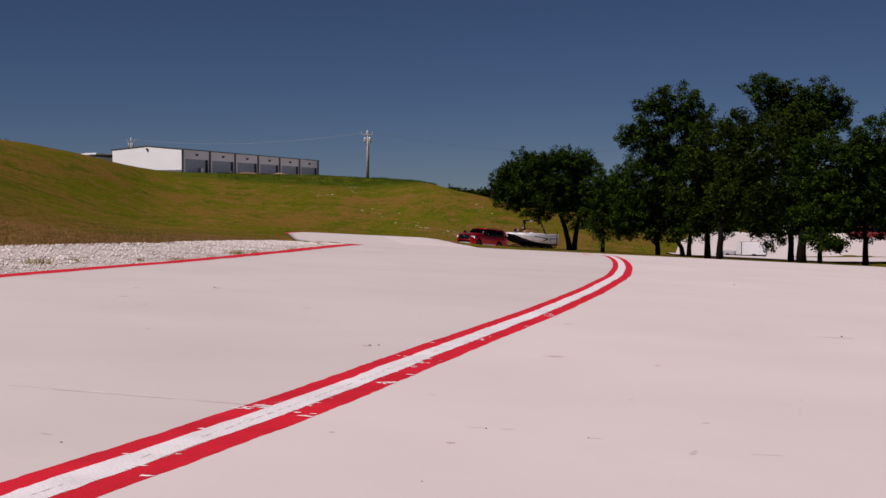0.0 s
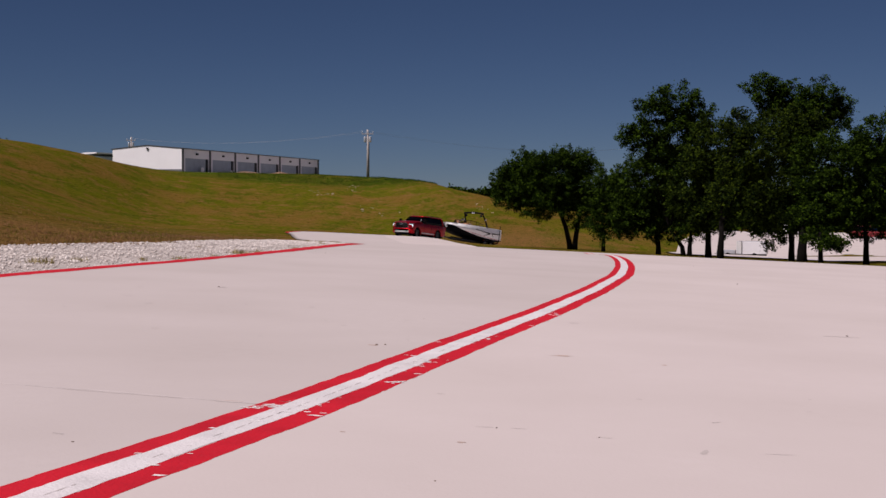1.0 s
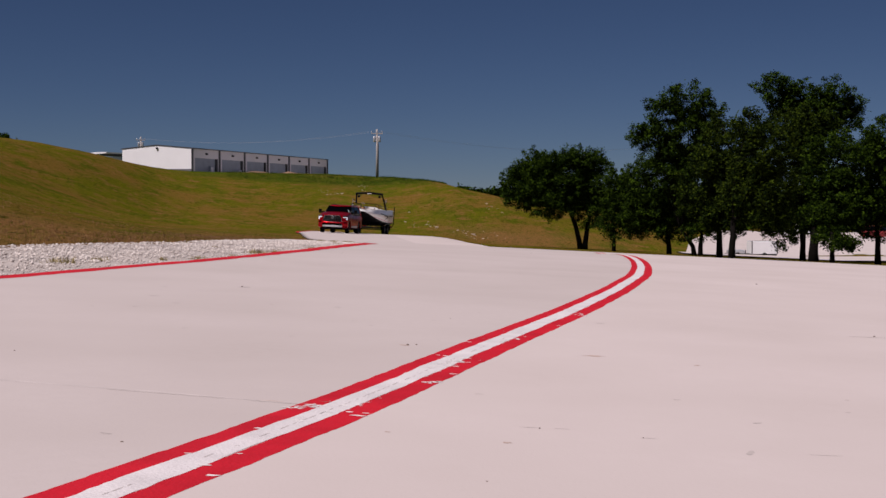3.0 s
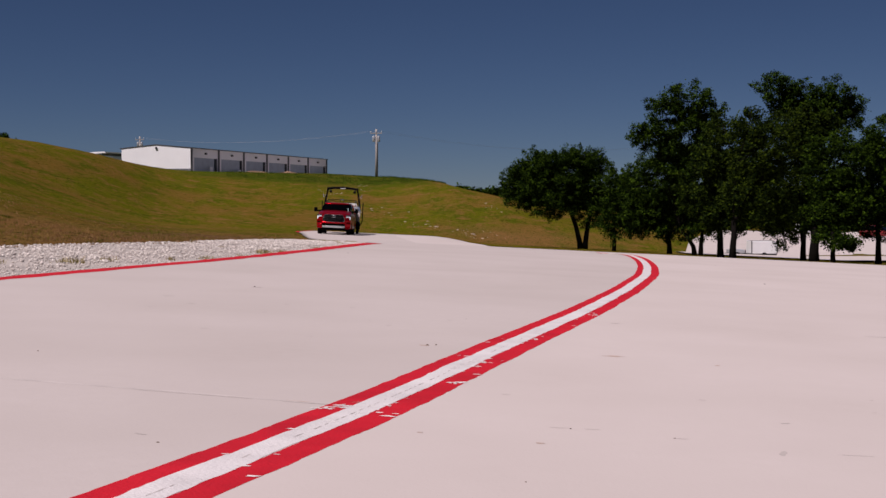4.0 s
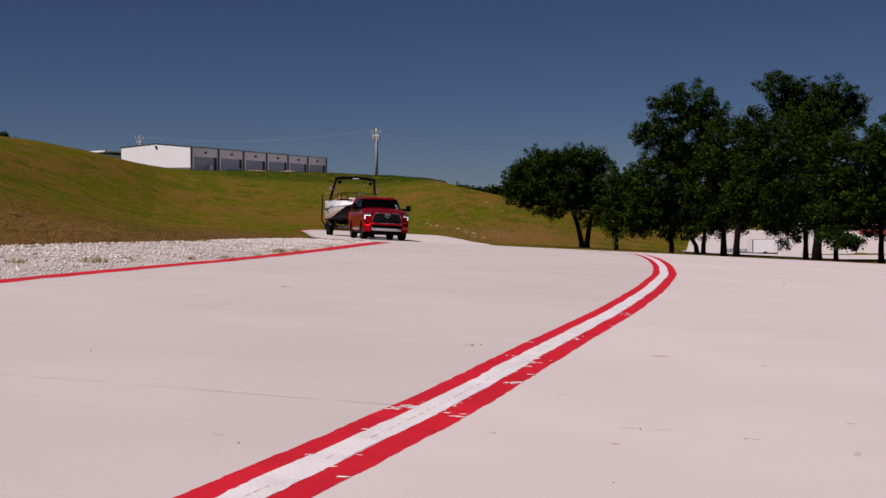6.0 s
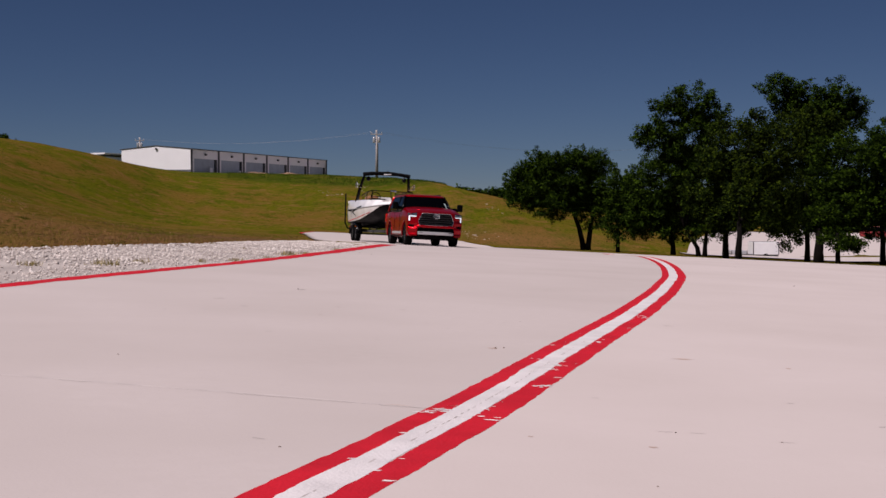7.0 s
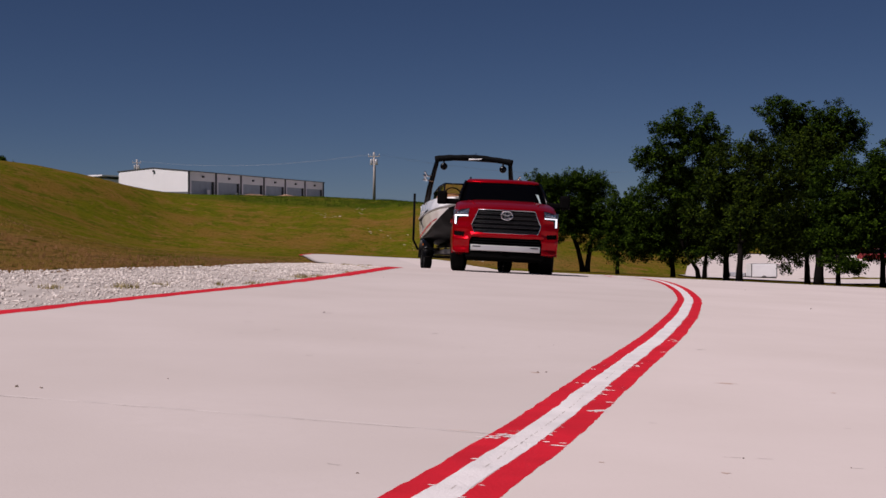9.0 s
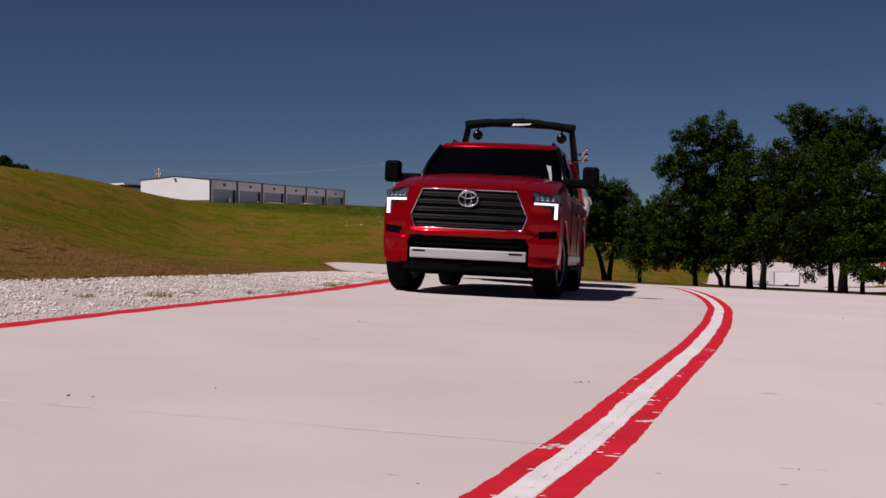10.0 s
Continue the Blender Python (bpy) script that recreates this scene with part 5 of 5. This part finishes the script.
def make_trailer():
    tr = tagged(empty("boat_trailer"), "black tandem-axle boat trailer with upright guide poles", "trailer")
    part("tongue", box(-0.06, 0.06, 0.0, 2.0, 0.44, 0.56, 0.015), DARK_METAL, tr)
    part("coupler", box(-0.08, 0.08, -0.12, 0.22, 0.47, 0.58, 0.03), DARK_METAL, tr)
    part("jack", tube([(0.16, 0.6, 0.32), (0.16, 0.6, 0.95)], 0.035, 8), DARK_METAL, tr)
    part("winch_post", tube([(0, 0.75, 0.5), (0, 0.85, 1.40)], 0.05, 8), DARK_METAL, tr)
    part("bow_stop", box(-0.14, 0.14, 0.82, 0.98, 1.34, 1.50, 0.03), BLACK_MATT, tr)
    wheels = []
    for s in (-1, 1):
        part("frame_rail", tube([(s * 0.05, 1.6, 0.50), (s * 0.55, 2.6, 0.48), (s * 0.80, 3.6, 0.46), (s * 0.82, 7.7, 0.46)], 0.065, 6), DARK_METAL, tr)
        part("bunk", box(s * 0.62 - 0.07, s * 0.62 + 0.07, 2.9, 7.6, 0.60, 0.68, 0.02), BLACK_MATT, tr)
        for y in (3.4, 5.0, 7.2):
            part("bunk_bracket", box(s * 0.66 - 0.03, s * 0.66 + 0.03, y - 0.04, y + 0.04, 0.46, 0.62), DARK_METAL, tr)
        arc = []
        for a in np.linspace(math.pi, 0, 15):
            arc.append((6.03 + 0.93 * math.cos(a), 0.34 + 0.46 * math.sin(a) ** 0.6))
        part("fender", loft([[(s * 0.96, y, z), (s * 1.24, y, z), (s * 1.25, y, z - 0.05), (s * 0.96, y, z - 0.02)] for y, z in arc], closed=True), BLACK_GLOSS, tr, "long black mudguard", True)
        part("fender_step", box(min(s * 0.85, s * 1.24), max(s * 0.85, s * 1.24), 4.55, 5.05, 0.50, 0.55, 0.015), BLACK_MATT, tr)
        part("guide_pole", tube([(s * 0.85, 7.3, 0.52), (s * 1.25, 7.35, 0.55), (s * 1.38, 7.35, 0.80), (s * 1.40, 7.35, 2.12)], 0.035, 8), BLACK_MATT, tr, "upright black guide pole", True)
        part("tail_lamp", box(s * 1.0 - 0.12, s * 1.0 + 0.12, 7.62, 7.70, 0.55, 0.66, 0.015), RED_LENS, tr)
        part("marker_lamp", box(s * 1.255 - 0.012, s * 1.255 + 0.012, 5.2, 5.3, 0.62, 0.66, 0.004), AMBER, tr)
        for y in (5.58, 6.48):
            wheels.append(wheel(tr, s * 1.09, y, 0.335, 0.21, s))
    for y in (3.4, 5.0, 6.0, 7.4):
        part("cross_member", box(-0.85, 0.85, y - 0.045, y + 0.045, 0.40, 0.49, 0.01), DARK_METAL, tr)
    for y in (5.58, 6.48):
        part("axle", tube([(-1.05, y, 0.335), (1.05, y, 0.335)], 0.035, 8), DARK_METAL, tr)
    part("swim_step", box(-0.95, 0.95, 7.75, 8.3, 0.80, 0.86, 0.02), BLACK_MATT, tr)
    return tr, wheels


def clear_glass():
    m = bpy.data.materials.new("clear_glass")
    m.use_nodes = True
    b = m.node_tree.nodes["Principled BSDF"]
    b.inputs["Base Color"].default_value = (0.75, 0.82, 0.85, 1)
    b.inputs["Transmission Weight"].default_value = 1.0
    b.inputs["Roughness"].default_value = 0.03
    b.inputs["IOR"].default_value = 1.1
    return m


TINTED_CLEAR = clear_glass()
suv, suv_wheels = make_suv()
boat = make_boat()
trailer, trailer_wheels = make_trailer()


def settle(thing, low, high, gain, drop):
    """Sets the body a little lower on its wheels and raises all that stands above the belt."""
    for ob in thing.children_recursive:
        if ob.type == "MESH" and ob.parent not in suv_wheels:
            for v in ob.data.vertices:
                v.co.z += gain * min(1.0, max(0.0, (v.co.z - low) / (high - low))) - drop


settle(suv, 0.75, 1.25, 0.085, 0.028)


# ---- distance ----
def woods(name, x0, x1, y, low, high, count, label, seed, leaf=0.9, ramp=12.0, density=90, clump=1.3):
    r = np.random.default_rng(seed)
    lobes = []
    for i in range(count):
        x = x0 + (x1 - x0) * (i + r.random() * 0.6) / count
        up = min(1, (x - x0) / ramp + 0.25) if ramp > 0 else min(1, (x1 - x) / -ramp + 0.25)
        h = (high - low) * (0.88 + 0.17 * r.random()) * up
        lobes.append((x, low + h * 0.5, (x1 - x0) / count * 0.9, h * 0.55))
    me = leaf_mass(name, lobes, LEAF, seed, leaf, density, y, clump=clump)
    return tagged(new(name, me), label, "woods", kind="stuff")


woods("distant_woods", -2.0, 190, 430, -3.8, 5.0, 90, "dark green distant woods beyond the hill", 7, ramp=5, leaf=0.6, density=200)
woods("hilltop_woods", -132, -81, 252, 7.4, 17.6, 26, "dark green trees on the far hilltop", 8, leaf=0.22, ramp=-20, density=1100, clump=0.5)
woods("lot_hedge", 30, 130, 236, -4.8, 1.8, 26, "dark green hedge beyond the parking lot", 9, leaf=0.6, ramp=10)

# ---- far parking lot under the trees ----
lv, lf = [], []
lot_rows = spaced((82, 232, 3))
for y in lot_rows:
    a = float(np.interp(y, [82, 100, 150, 232], [15.2, 17.2, 27.5, 48]))
    for i in range(13):
        x = a + (130 - a) * i / 12
        lv.append((x, y, land(x, y) + 0.10))
for j in range(len(lot_rows) - 1):
    for i in range(12):
        k = j * 13 + i
        lf.append((k, k + 1, k + 14, k + 13))
tagged(new("parking_lot", mesh_of("parking_lot", lv, lf, CONCRETE, True)), "pale concrete parking lot beyond the oaks", "pavement", kind="structure")


def parked(kind_name, x, y, turn, paint, label, length=4.8, width=1.9, height=1.6, belt=0.95):
    """A parked vehicle: body, glass cabin, roof, four wheels."""
    m = pose(x, y, land(x, y) + 0.10, 0, 0, turn)
    v = tagged(empty(kind_name, m), label, "car")
    w, l = width / 2, length / 2
    secs = []
    for yy, k, zb, zt in ((-l, 0.86, 0.42, belt - 0.22), (-l * 0.92, 0.97, 0.30, belt - 0.10), (-l * 0.4, 1, 0.28, belt), (l * 0.4, 1, 0.28, belt), (l * 0.94, 0.97, 0.32, belt - 0.04), (l, 0.88, 0.45, belt - 0.12)):
        secs.append([(-w * k, yy, zb), (w * k, yy, zb), (w * k, yy, zt - 0.08), (w * k * 0.93, yy, zt), (-w * k * 0.93, yy, zt), (-w * k, yy, zt - 0.08)])
    part("body", loft(secs, closed=True), paint, v)
    cab = [[(-w * 0.92, -l * 0.45, belt), (w * 0.92, -l * 0.45, belt), (w * 0.92, l * 0.9, belt), (-w * 0.92, l * 0.9, belt)],
           [(-w * 0.76, -l * 0.15, height - 0.06), (w * 0.76, -l * 0.15, height - 0.06), (w * 0.76, l * 0.75, height - 0.06), (-w * 0.76, l * 0.75, height - 0.06)]]
    part("cabin_glass", loft(cab, closed=True), TINTED, v)
    part("roof", box(-w * 0.77, w * 0.77, -l * 0.18, l * 0.77, height - 0.06, height, 0.025), paint, v)
    for s in (-1, 1):
        for yy in (-l * 0.6, l * 0.58):
            b = lathe([(-0.11, 0.001), (-0.11, 0.3), (-0.08, 0.33), (0.08, 0.33), (0.11, 0.3), (0.11, 0.001)], steps=16)
            bmesh.ops.translate(b, verts=b.verts, vec=(s * (w - 0.1), yy, 0.33))
            part("wheel", b, RUBBER, v)
        part("headlight", box(s * w * 0.7 - 0.14, s * w * 0.7 + 0.14, -l - 0.01, -l + 0.08, belt - 0.36, belt - 0.24, 0.02), LAMP_LENS, v)
    return v


WHITE_CAR = material("white_car_paint", (0.72, 0.72, 0.73), 0.25, vary=0.05, scale=2, fine=40, coat=0.8)
DARK_RED_CAR = material("dark_red_car_paint", (0.22, 0.012, 0.014), 0.3, vary=0.1, scale=2, fine=40, coat=0.8)
parked("parked_pickup", 63.0, 190, 55, DARK_RED_CAR, "dark red pickup parked on the far lot", 5.4, 2.0, 1.85, 1.1)
parked("parked_car", 57.5, 214, 60, WHITE_CAR, "small white car parked on the far lot")


def box_trailer(x, y, turn, long, high, paint, label):
    t = tagged(empty("box_trailer", pose(x, y, land(x, y) + 0.1, 0, 0, turn)), label, "trailer", "trailers on the lot")
    h = long / 2
    body = part("box", box(-h, h, -0.9, 0.9, 0.40, 0.40 + high, 0.05), paint, t)
    for dx in (-h, h):
        part("corner_post", box(dx - 0.04, dx + 0.04, -0.93, -0.905, 0.40, 0.42 + high), DARK_TRIM, body)
    part("chassis", box(-h - 0.2, h, -0.85, 0.85, 0.24, 0.396, 0.02), DARK_METAL, t)
    part("drawbar", box(-h - 1.0, -h - 0.204, -0.05, 0.05, 0.28, 0.36, 0.01), DARK_METAL, t)
    for s in (-1, 1):
        b = lathe([(-0.1, 0.001), (-0.1, 0.27), (0.1, 0.27), (0.1, 0.001)], steps=14)
        bmesh.ops.rotate(b, verts=b.verts, cent=(0, 0, 0), matrix=Matrix.Rotation(radians(90), 3, "Z"))
        bmesh.ops.translate(b, verts=b.verts, vec=(0, s * 0.8, 0.27))
        part("wheel", b, RUBBER, t)


box_trailer(30.2, 126, 4, 2.5, 1.25, WHITE_CAR, "white enclosed trailer parked on the lot")
box_trailer(27.9, 127, 0, 1.5, 0.35, GALVANISED, "low grey utility trailer parked beside the white one")

# ---- marks on the slab ----
pts = []
for i in range(26):
    x = -3.6 + i * 0.12
    pts.append((x, 4.0 - 0.19 * x + 0.012 * noise.noise(Vector((x * 3, 0, 0)))))
jv, jf = [], []
for x, y in pts:
    w = 0.011 * (1 + 0.7 * noise.noise(Vector((x * 5, 7, 0))))
    for s in (-1, 1):
        jv.append((x, y + s * w, road(x, y + s * w) + 0.0003))
for i in range(len(pts) - 1):
    jf.append((2 * i, 2 * i + 1, 2 * i + 3, 2 * i + 2))
crack_v, crack_f = [], []
for i in range(60):
    x = -3.5 + i * 0.05
    if noise.noise(Vector((x * 2.3, 11, 0))) < 0.02:
        continue
    y = 4.0 - 0.19 * x - 0.022 + 0.01 * noise.noise(Vector((x * 3, 5, 0)))
    k = len(crack_v)
    for dx, dy in ((-0.035, 0.007), (0, -0.003), (0.035, -0.007), (0, 0.003)):
        crack_v.append((x + dx, y + dy, road(x + dx, y + dy) + 0.0004))
    crack_f.append((k, k + 1, k + 2, k + 3))
crack = new("joint_crack", mesh_of("joint_crack", crack_v, crack_f, SEAL_DARK))
crack.parent = pavement
crack["label"] = "faint dark crack along the joint"
jo = new("slab_joint", mesh_of("slab_joint", jv, jf, SEAL))
jo.parent = pavement
jo["label"] = "filled contraction joint"

# small bits of debris
spots, sizes = [], []
for x, y, s in ((-1.0, 3.35, 0.008), (-2.33, 4.66, 0.018), (-2.24, 4.66, 0.014), (-1.64, 9.22, 0.020), (-0.34, 5.95, 0.016), (-0.30, 5.97, 0.012), (0.13, 3.86, 0.007), (-0.05, 3.08, 0.007),
                (-1.87, 5.08, 0.008), (0.43, 3.78, 0.006), (2.35, 7.56, 0.014), (3.01, 13.28, 0.016)):
    spots.append((x, y, road(x, y)))
    sizes.append(s * 0.6)
for _ in range(14):
    y = 2.6 + 22 * rng.random() ** 1.4
    x = -0.3 * y + 0.75 * y * rng.random()
    if x > float(left_edge(y)) + 0.2:
        s = 0.002 + 0.005 * rng.random()
        spots.append((x, y, road(x, y) + s * 0.15))
        sizes.append(s)
DEBRIS = leaf_material("dry_debris", (0.04, 0.03, 0.025), (0.20, 0.16, 0.13), 0.0)
tagged(scatter_stones("slab_debris", np.array(spots), sizes, DEBRIS, 4), "small dry crumbs and pebbles on the concrete", "debris", kind="stuff")
# faint smears, scuffs and dusty streaks on the slab
SMEAR = material("rusty_smear", (0.45, 0.335, 0.285), 0.9, vary=0.35, scale=9, fine=70)
DUST = material("grey_scuff", (0.44, 0.39, 0.37), 0.9, vary=0.3, scale=9, fine=70)


def smears(name, marks, mat, label, seed):
    r = np.random.default_rng(seed)
    mv, mf = [], []
    for x, y, length, width, turn in marks:
        c, q = math.cos(radians(turn)), math.sin(radians(turn))
        k, n = len(mv), 14
        for j in range(n):
            a = j * math.tau / n
            g = 0.55 + 0.75 * r.random()
            dx, dy = length / 2 * g * math.cos(a), width / 2 * g * math.sin(a)
            px, py = x + c * dx - q * dy, y + q * dx + c * dy
            mv.append((px, py, road(px, py) + 0.0004 + 0.0002 * max(0.0, py - 6)))
        mf.append(tuple(range(k, k + n)))
    tagged(new(name, mesh_of(name, mv, mf, mat)), label, "stains", kind="stuff")


smears("rusty_smears", [(0.51, 5.86, 0.10, 0.045, 0), (-0.35, 5.94, 0.05, 0.04, 10), (0.95, 5.68, 0.025, 0.03, 0), (-0.32, 3.68, 0.02, 0.015, 0), (-0.52, 4.17, 0.10, 0.012, -8), (-0.72, 4.14, 0.09, 0.010, -8), (0.02, 3.6, 0.03, 0.02, 0)],
       SMEAR, "faint rusty smears on the concrete", 31)
rng_marks = np.random.default_rng(33)
smears("grey_scuffs", [(0.71, 3.62, 0.018, 0.08, -25), (0.10, 3.87, 0.06, 0.006, 0), (0.20, 3.87, 0.05, 0.004, 2), (0.45, 3.78, 0.05, 0.005, 0), (0.92, 3.64, 0.10, 0.004, 2), (-1.62, 9.2, 0.08, 0.05, 0), (2.3, 7.5, 0.2, 0.02, 0)]
       + [(float(x), float(y), 0.02 + 0.05 * float(q), 0.006 + 0.012 * float(q), float(a)) for x, y, q, a in zip(rng_marks.uniform(-2.2, 1.6, 26), rng_marks.uniform(3.0, 9.0, 26), rng_marks.random(26) ** 2, rng_marks.uniform(-30, 30, 26)) if abs(x - line_center(y)) > 0.25],
       DUST, "faint grey scuffs on the concrete", 32)
# flaked paint on the stripe
CHIP = leaf_material("flaked_paint", (0.62, 0.58, 0.57), (0.76, 0.73, 0.72), 0.0)
cv, cf = [], []
for yc, n in ((3.9, 26), (4.15, 20), (5.2, 40), (5.45, 34), (6.4, 40), (6.7, 20), (7.9, 26), (8.3, 20), (9.5, 12), (3.2, 10), (10.8, 10)):
    for _ in range(n // 2):
        y = yc + rng.normal() * 0.13
        o = rng.normal() * 0.04
        x = line_center(y) + o
        s = 0.004 + 0.013 * rng.random() ** 2
        a = rng.random() * math.tau
        k = len(cv)
        for j in range(5):
            q = s * (0.6 + 0.6 * rng.random())
            px, py = x + 1.3 * q * math.cos(a + j * math.tau / 5), y + 0.6 * q * math.sin(a + j * math.tau / 5)
            cv.append((px, py, road(px, py) + 0.0013 * (1 + 0.3 * max(0.0, py - 8))))
        cf.append(tuple(range(k, k + 5)))
for y, o, s in ((3.0, 0.116, 0.016), (3.93, 0.114, 0.018), (3.98, 0.118, 0.014), (4.02, -0.116, 0.012), (5.0, 0.117, 0.014), (6.2, -0.116, 0.016), (7.3, 0.116, 0.018)):
    # chips out of the red paint's edges
    k = len(cv)
    turn = rng.random() * math.tau
    for j in range(7):
        q = s * (0.5 + 0.7 * rng.random())
        px, py = line_center(y) + o + 1.5 * q * math.cos(turn + j * math.tau / 7), y + 0.6 * q * math.sin(turn + j * math.tau / 7)
        cv.append((px, py, road(px, py) + 0.0014))
    cf.append(tuple(range(k, k + 7)))
for yc, n, spread, o0 in ((5.40, 26, 0.10, 0.02), (4.74, 12, 0.03, 0.10), (4.06, 16, 0.05, -0.10), (6.40, 18, 0.10, 0.03), (8.15, 8, 0.05, 0.10)):
    # ragged slivers where the paint has lifted
    for _ in range(n):
        y, o = yc + rng.normal() * spread, o0 + rng.normal() * 0.022
        a = 0.3 + rng.normal() * 0.5
        half, thin = 0.008 + 0.022 * rng.random() ** 2, 0.002 + 0.004 * rng.random()
        k = len(cv)
        for fx, fy in ((-1, 0), (-0.3, -1), (0.5, -0.7), (1, 0.1), (0.2, 1), (-0.6, 0.6)):
            dx, dy = half * fx, thin * 2.2 * fy
            px, py = line_center(y) + o + dx * math.cos(a) - dy * math.sin(a), y + dx * math.sin(a) + dy * math.cos(a)
            cv.append((px, py, road(px, py) + 0.0013 * (1 + 0.3 * max(0.0, py - 8))))
        cf.append(tuple(range(k, k + 6)))
tagged(new("paint_flakes", mesh_of("paint_flakes", cv, cf, CHIP)), "white flaked paint and worn patches on the stripe", "paint flakes", kind="stuff")


# a hairline crack shows through the white band
kv, kf = [], []
for i in range(70):
    y = 2.6 + 0.055 * i + rng.normal() * 0.02
    if noise.noise(Vector((y * 3.1, 4, 0))) < -0.05:
        continue
    x = line_center(y) - 0.004 + 0.006 * noise.noise(Vector((y * 4, 8, 0)))
    slope = (line_center(y + 0.1) - line_center(y - 0.1)) / 0.2
    h, w, k = 0.012 + 0.02 * rng.random(), 0.0012 + 0.0022 * rng.random(), len(kv)
    for fy, fx in ((-1, 0), (-0.2, 1), (1, 0), (0.1, -1)):
        px, py = x + slope * h * fy + w * fx, y + h * fy
        kv.append((px, py, road(px, py) + 0.0012))
    kf.append((k, k + 1, k + 2, k + 3))
tagged(new("stripe_crack", mesh_of("stripe_crack", kv, kf, DUST)), "broken grey hairline crack along the white stripe", "crack", kind="stuff")


# ---- what moves ----
TRACK_T = [0, 0.5, 1.0, 1.5, 2.5, 4.0, 4.5, 5.0, 5.5, 7.0, 7.5, 8.0, 8.5, 9.0, 9.5, 10.0]
TRACK_X = [2.40, -0.57, -3.0, -5.4, -7.8, -7.2, -6.48, -5.54, -4.53, -1.26, -0.43, 0.16, 0.42, 0.34, -0.08, -0.74]
TRACK_Y = [115.5, 110.6, 105.9, 101.5, 92.0, 77.0, 72.0, 67.2, 62.3, 47.6, 42.3, 36.6, 30.8, 25.15, 19.85, 15.2]
SUV_TURN = [-38.7, -35.8, -32.6, -26.8, -12.5, 0.5, 6.4, 9.7, 11.3, 12.6, 10.3, 7.3, 4.0, 0.0, -4.4, -9.1]
TRAILER_TURN = [-40.0, -39.3, -37.6, -33.2, -20.3, 4.0, 8.0, 9.9, 10.9, 14.0, 12.8, 11.3, 8.7, 5.2, 1.7, -1.1]


def glide(t, ts, vs):
    """A smooth curve through the values."""
    ts, vs = np.array(ts, float), np.array(vs, float)
    slopes = np.gradient(vs, ts)
    i = int(np.clip(np.searchsorted(ts, t) - 1, 0, len(ts) - 2))
    h = ts[i + 1] - ts[i]
    f = (t - ts[i]) / h
    return ((2 * f ** 3 - 3 * f ** 2 + 1) * vs[i] + (f ** 3 - 2 * f ** 2 + f) * h * slopes[i]
            + (-2 * f ** 3 + 3 * f ** 2) * vs[i + 1] + (f ** 3 - f ** 2) * h * slopes[i + 1])


def on_road(x, y, turn, front, back, lift=0.0):
    """A vehicle's pose on the road: wheels at front and back of its origin touch the surface."""
    c, s = math.cos(radians(turn)), math.sin(radians(turn))
    def z(px, py):
        return road(x + c * px - s * py, y + s * px + c * py)
    zf, zb = (z(-0.85, front) + z(0.85, front)) / 2, (z(-0.85, back) + z(0.85, back)) / 2
    lean = (z(0.85, front) - z(-0.85, front) + z(0.85, back) - z(-0.85, back)) / 3.4
    pitch = (zb - zf) / (back - front)
    ax = Vector((c, s, lean)).normalized()
    ay = Vector((-s, c, pitch))
    ay = (ay - ax * ay.dot(ax)).normalized()
    az = ax.cross(ay)
    m = Matrix((ax, ay, az)).transposed().to_4x4()
    m.translation = (x, y, zf - pitch * front + lift)
    return m


def motions():
    times = [i / 10 for i in range(101)]
    car_rows, tow_rows = [], []
    for t in times:
        m = on_road(glide(t, TRACK_T, TRACK_X), glide(t, TRACK_T, TRACK_Y), glide(t, TRACK_T, SUV_TURN), 0.0, 3.1)
        car_rows.append((t, m))
        h = m @ Vector((0, 4.35, 0))
        tow_rows.append((t, on_road(h.x, h.y, glide(t, TRACK_T, TRAILER_TURN), 0.0, 6.03)))
    walk(suv, car_rows)
    walk(trailer, tow_rows)
    walk(boat, tow_rows)
    # wheels roll by the way that they have gone
    fine = [i / 30 for i in range(301)]
    way, gone = [0.0], 0.0
    for a, b in zip(fine, fine[1:]):
        gone += math.hypot(glide(b, TRACK_T, TRACK_X) - glide(a, TRACK_T, TRACK_X), glide(b, TRACK_T, TRACK_Y) - glide(a, TRACK_T, TRACK_Y))
        way.append(gone)
    for hub in suv_wheels + trailer_wheels:
        place = hub.matrix_basis.translation.copy()
        steer = hub in suv_wheels and place.y < 1
        rows = []
        for t, w in zip(fine, way):
            turn = 0.0
            if steer:
                rate = (glide(min(t + 0.2, 10), TRACK_T, SUV_TURN) - glide(max(t - 0.2, 0), TRACK_T, SUV_TURN)) / (min(t + 0.2, 10) - max(t - 0.2, 0))
                turn = max(-22, min(22, rate * 0.8))
            rows.append((t, Matrix.Translation(place) @ pose(0, 0, 0, 0, 0, turn) @ Matrix.Rotation(w / place.z, 4, "X")))
        walk(hub, rows)


motions()
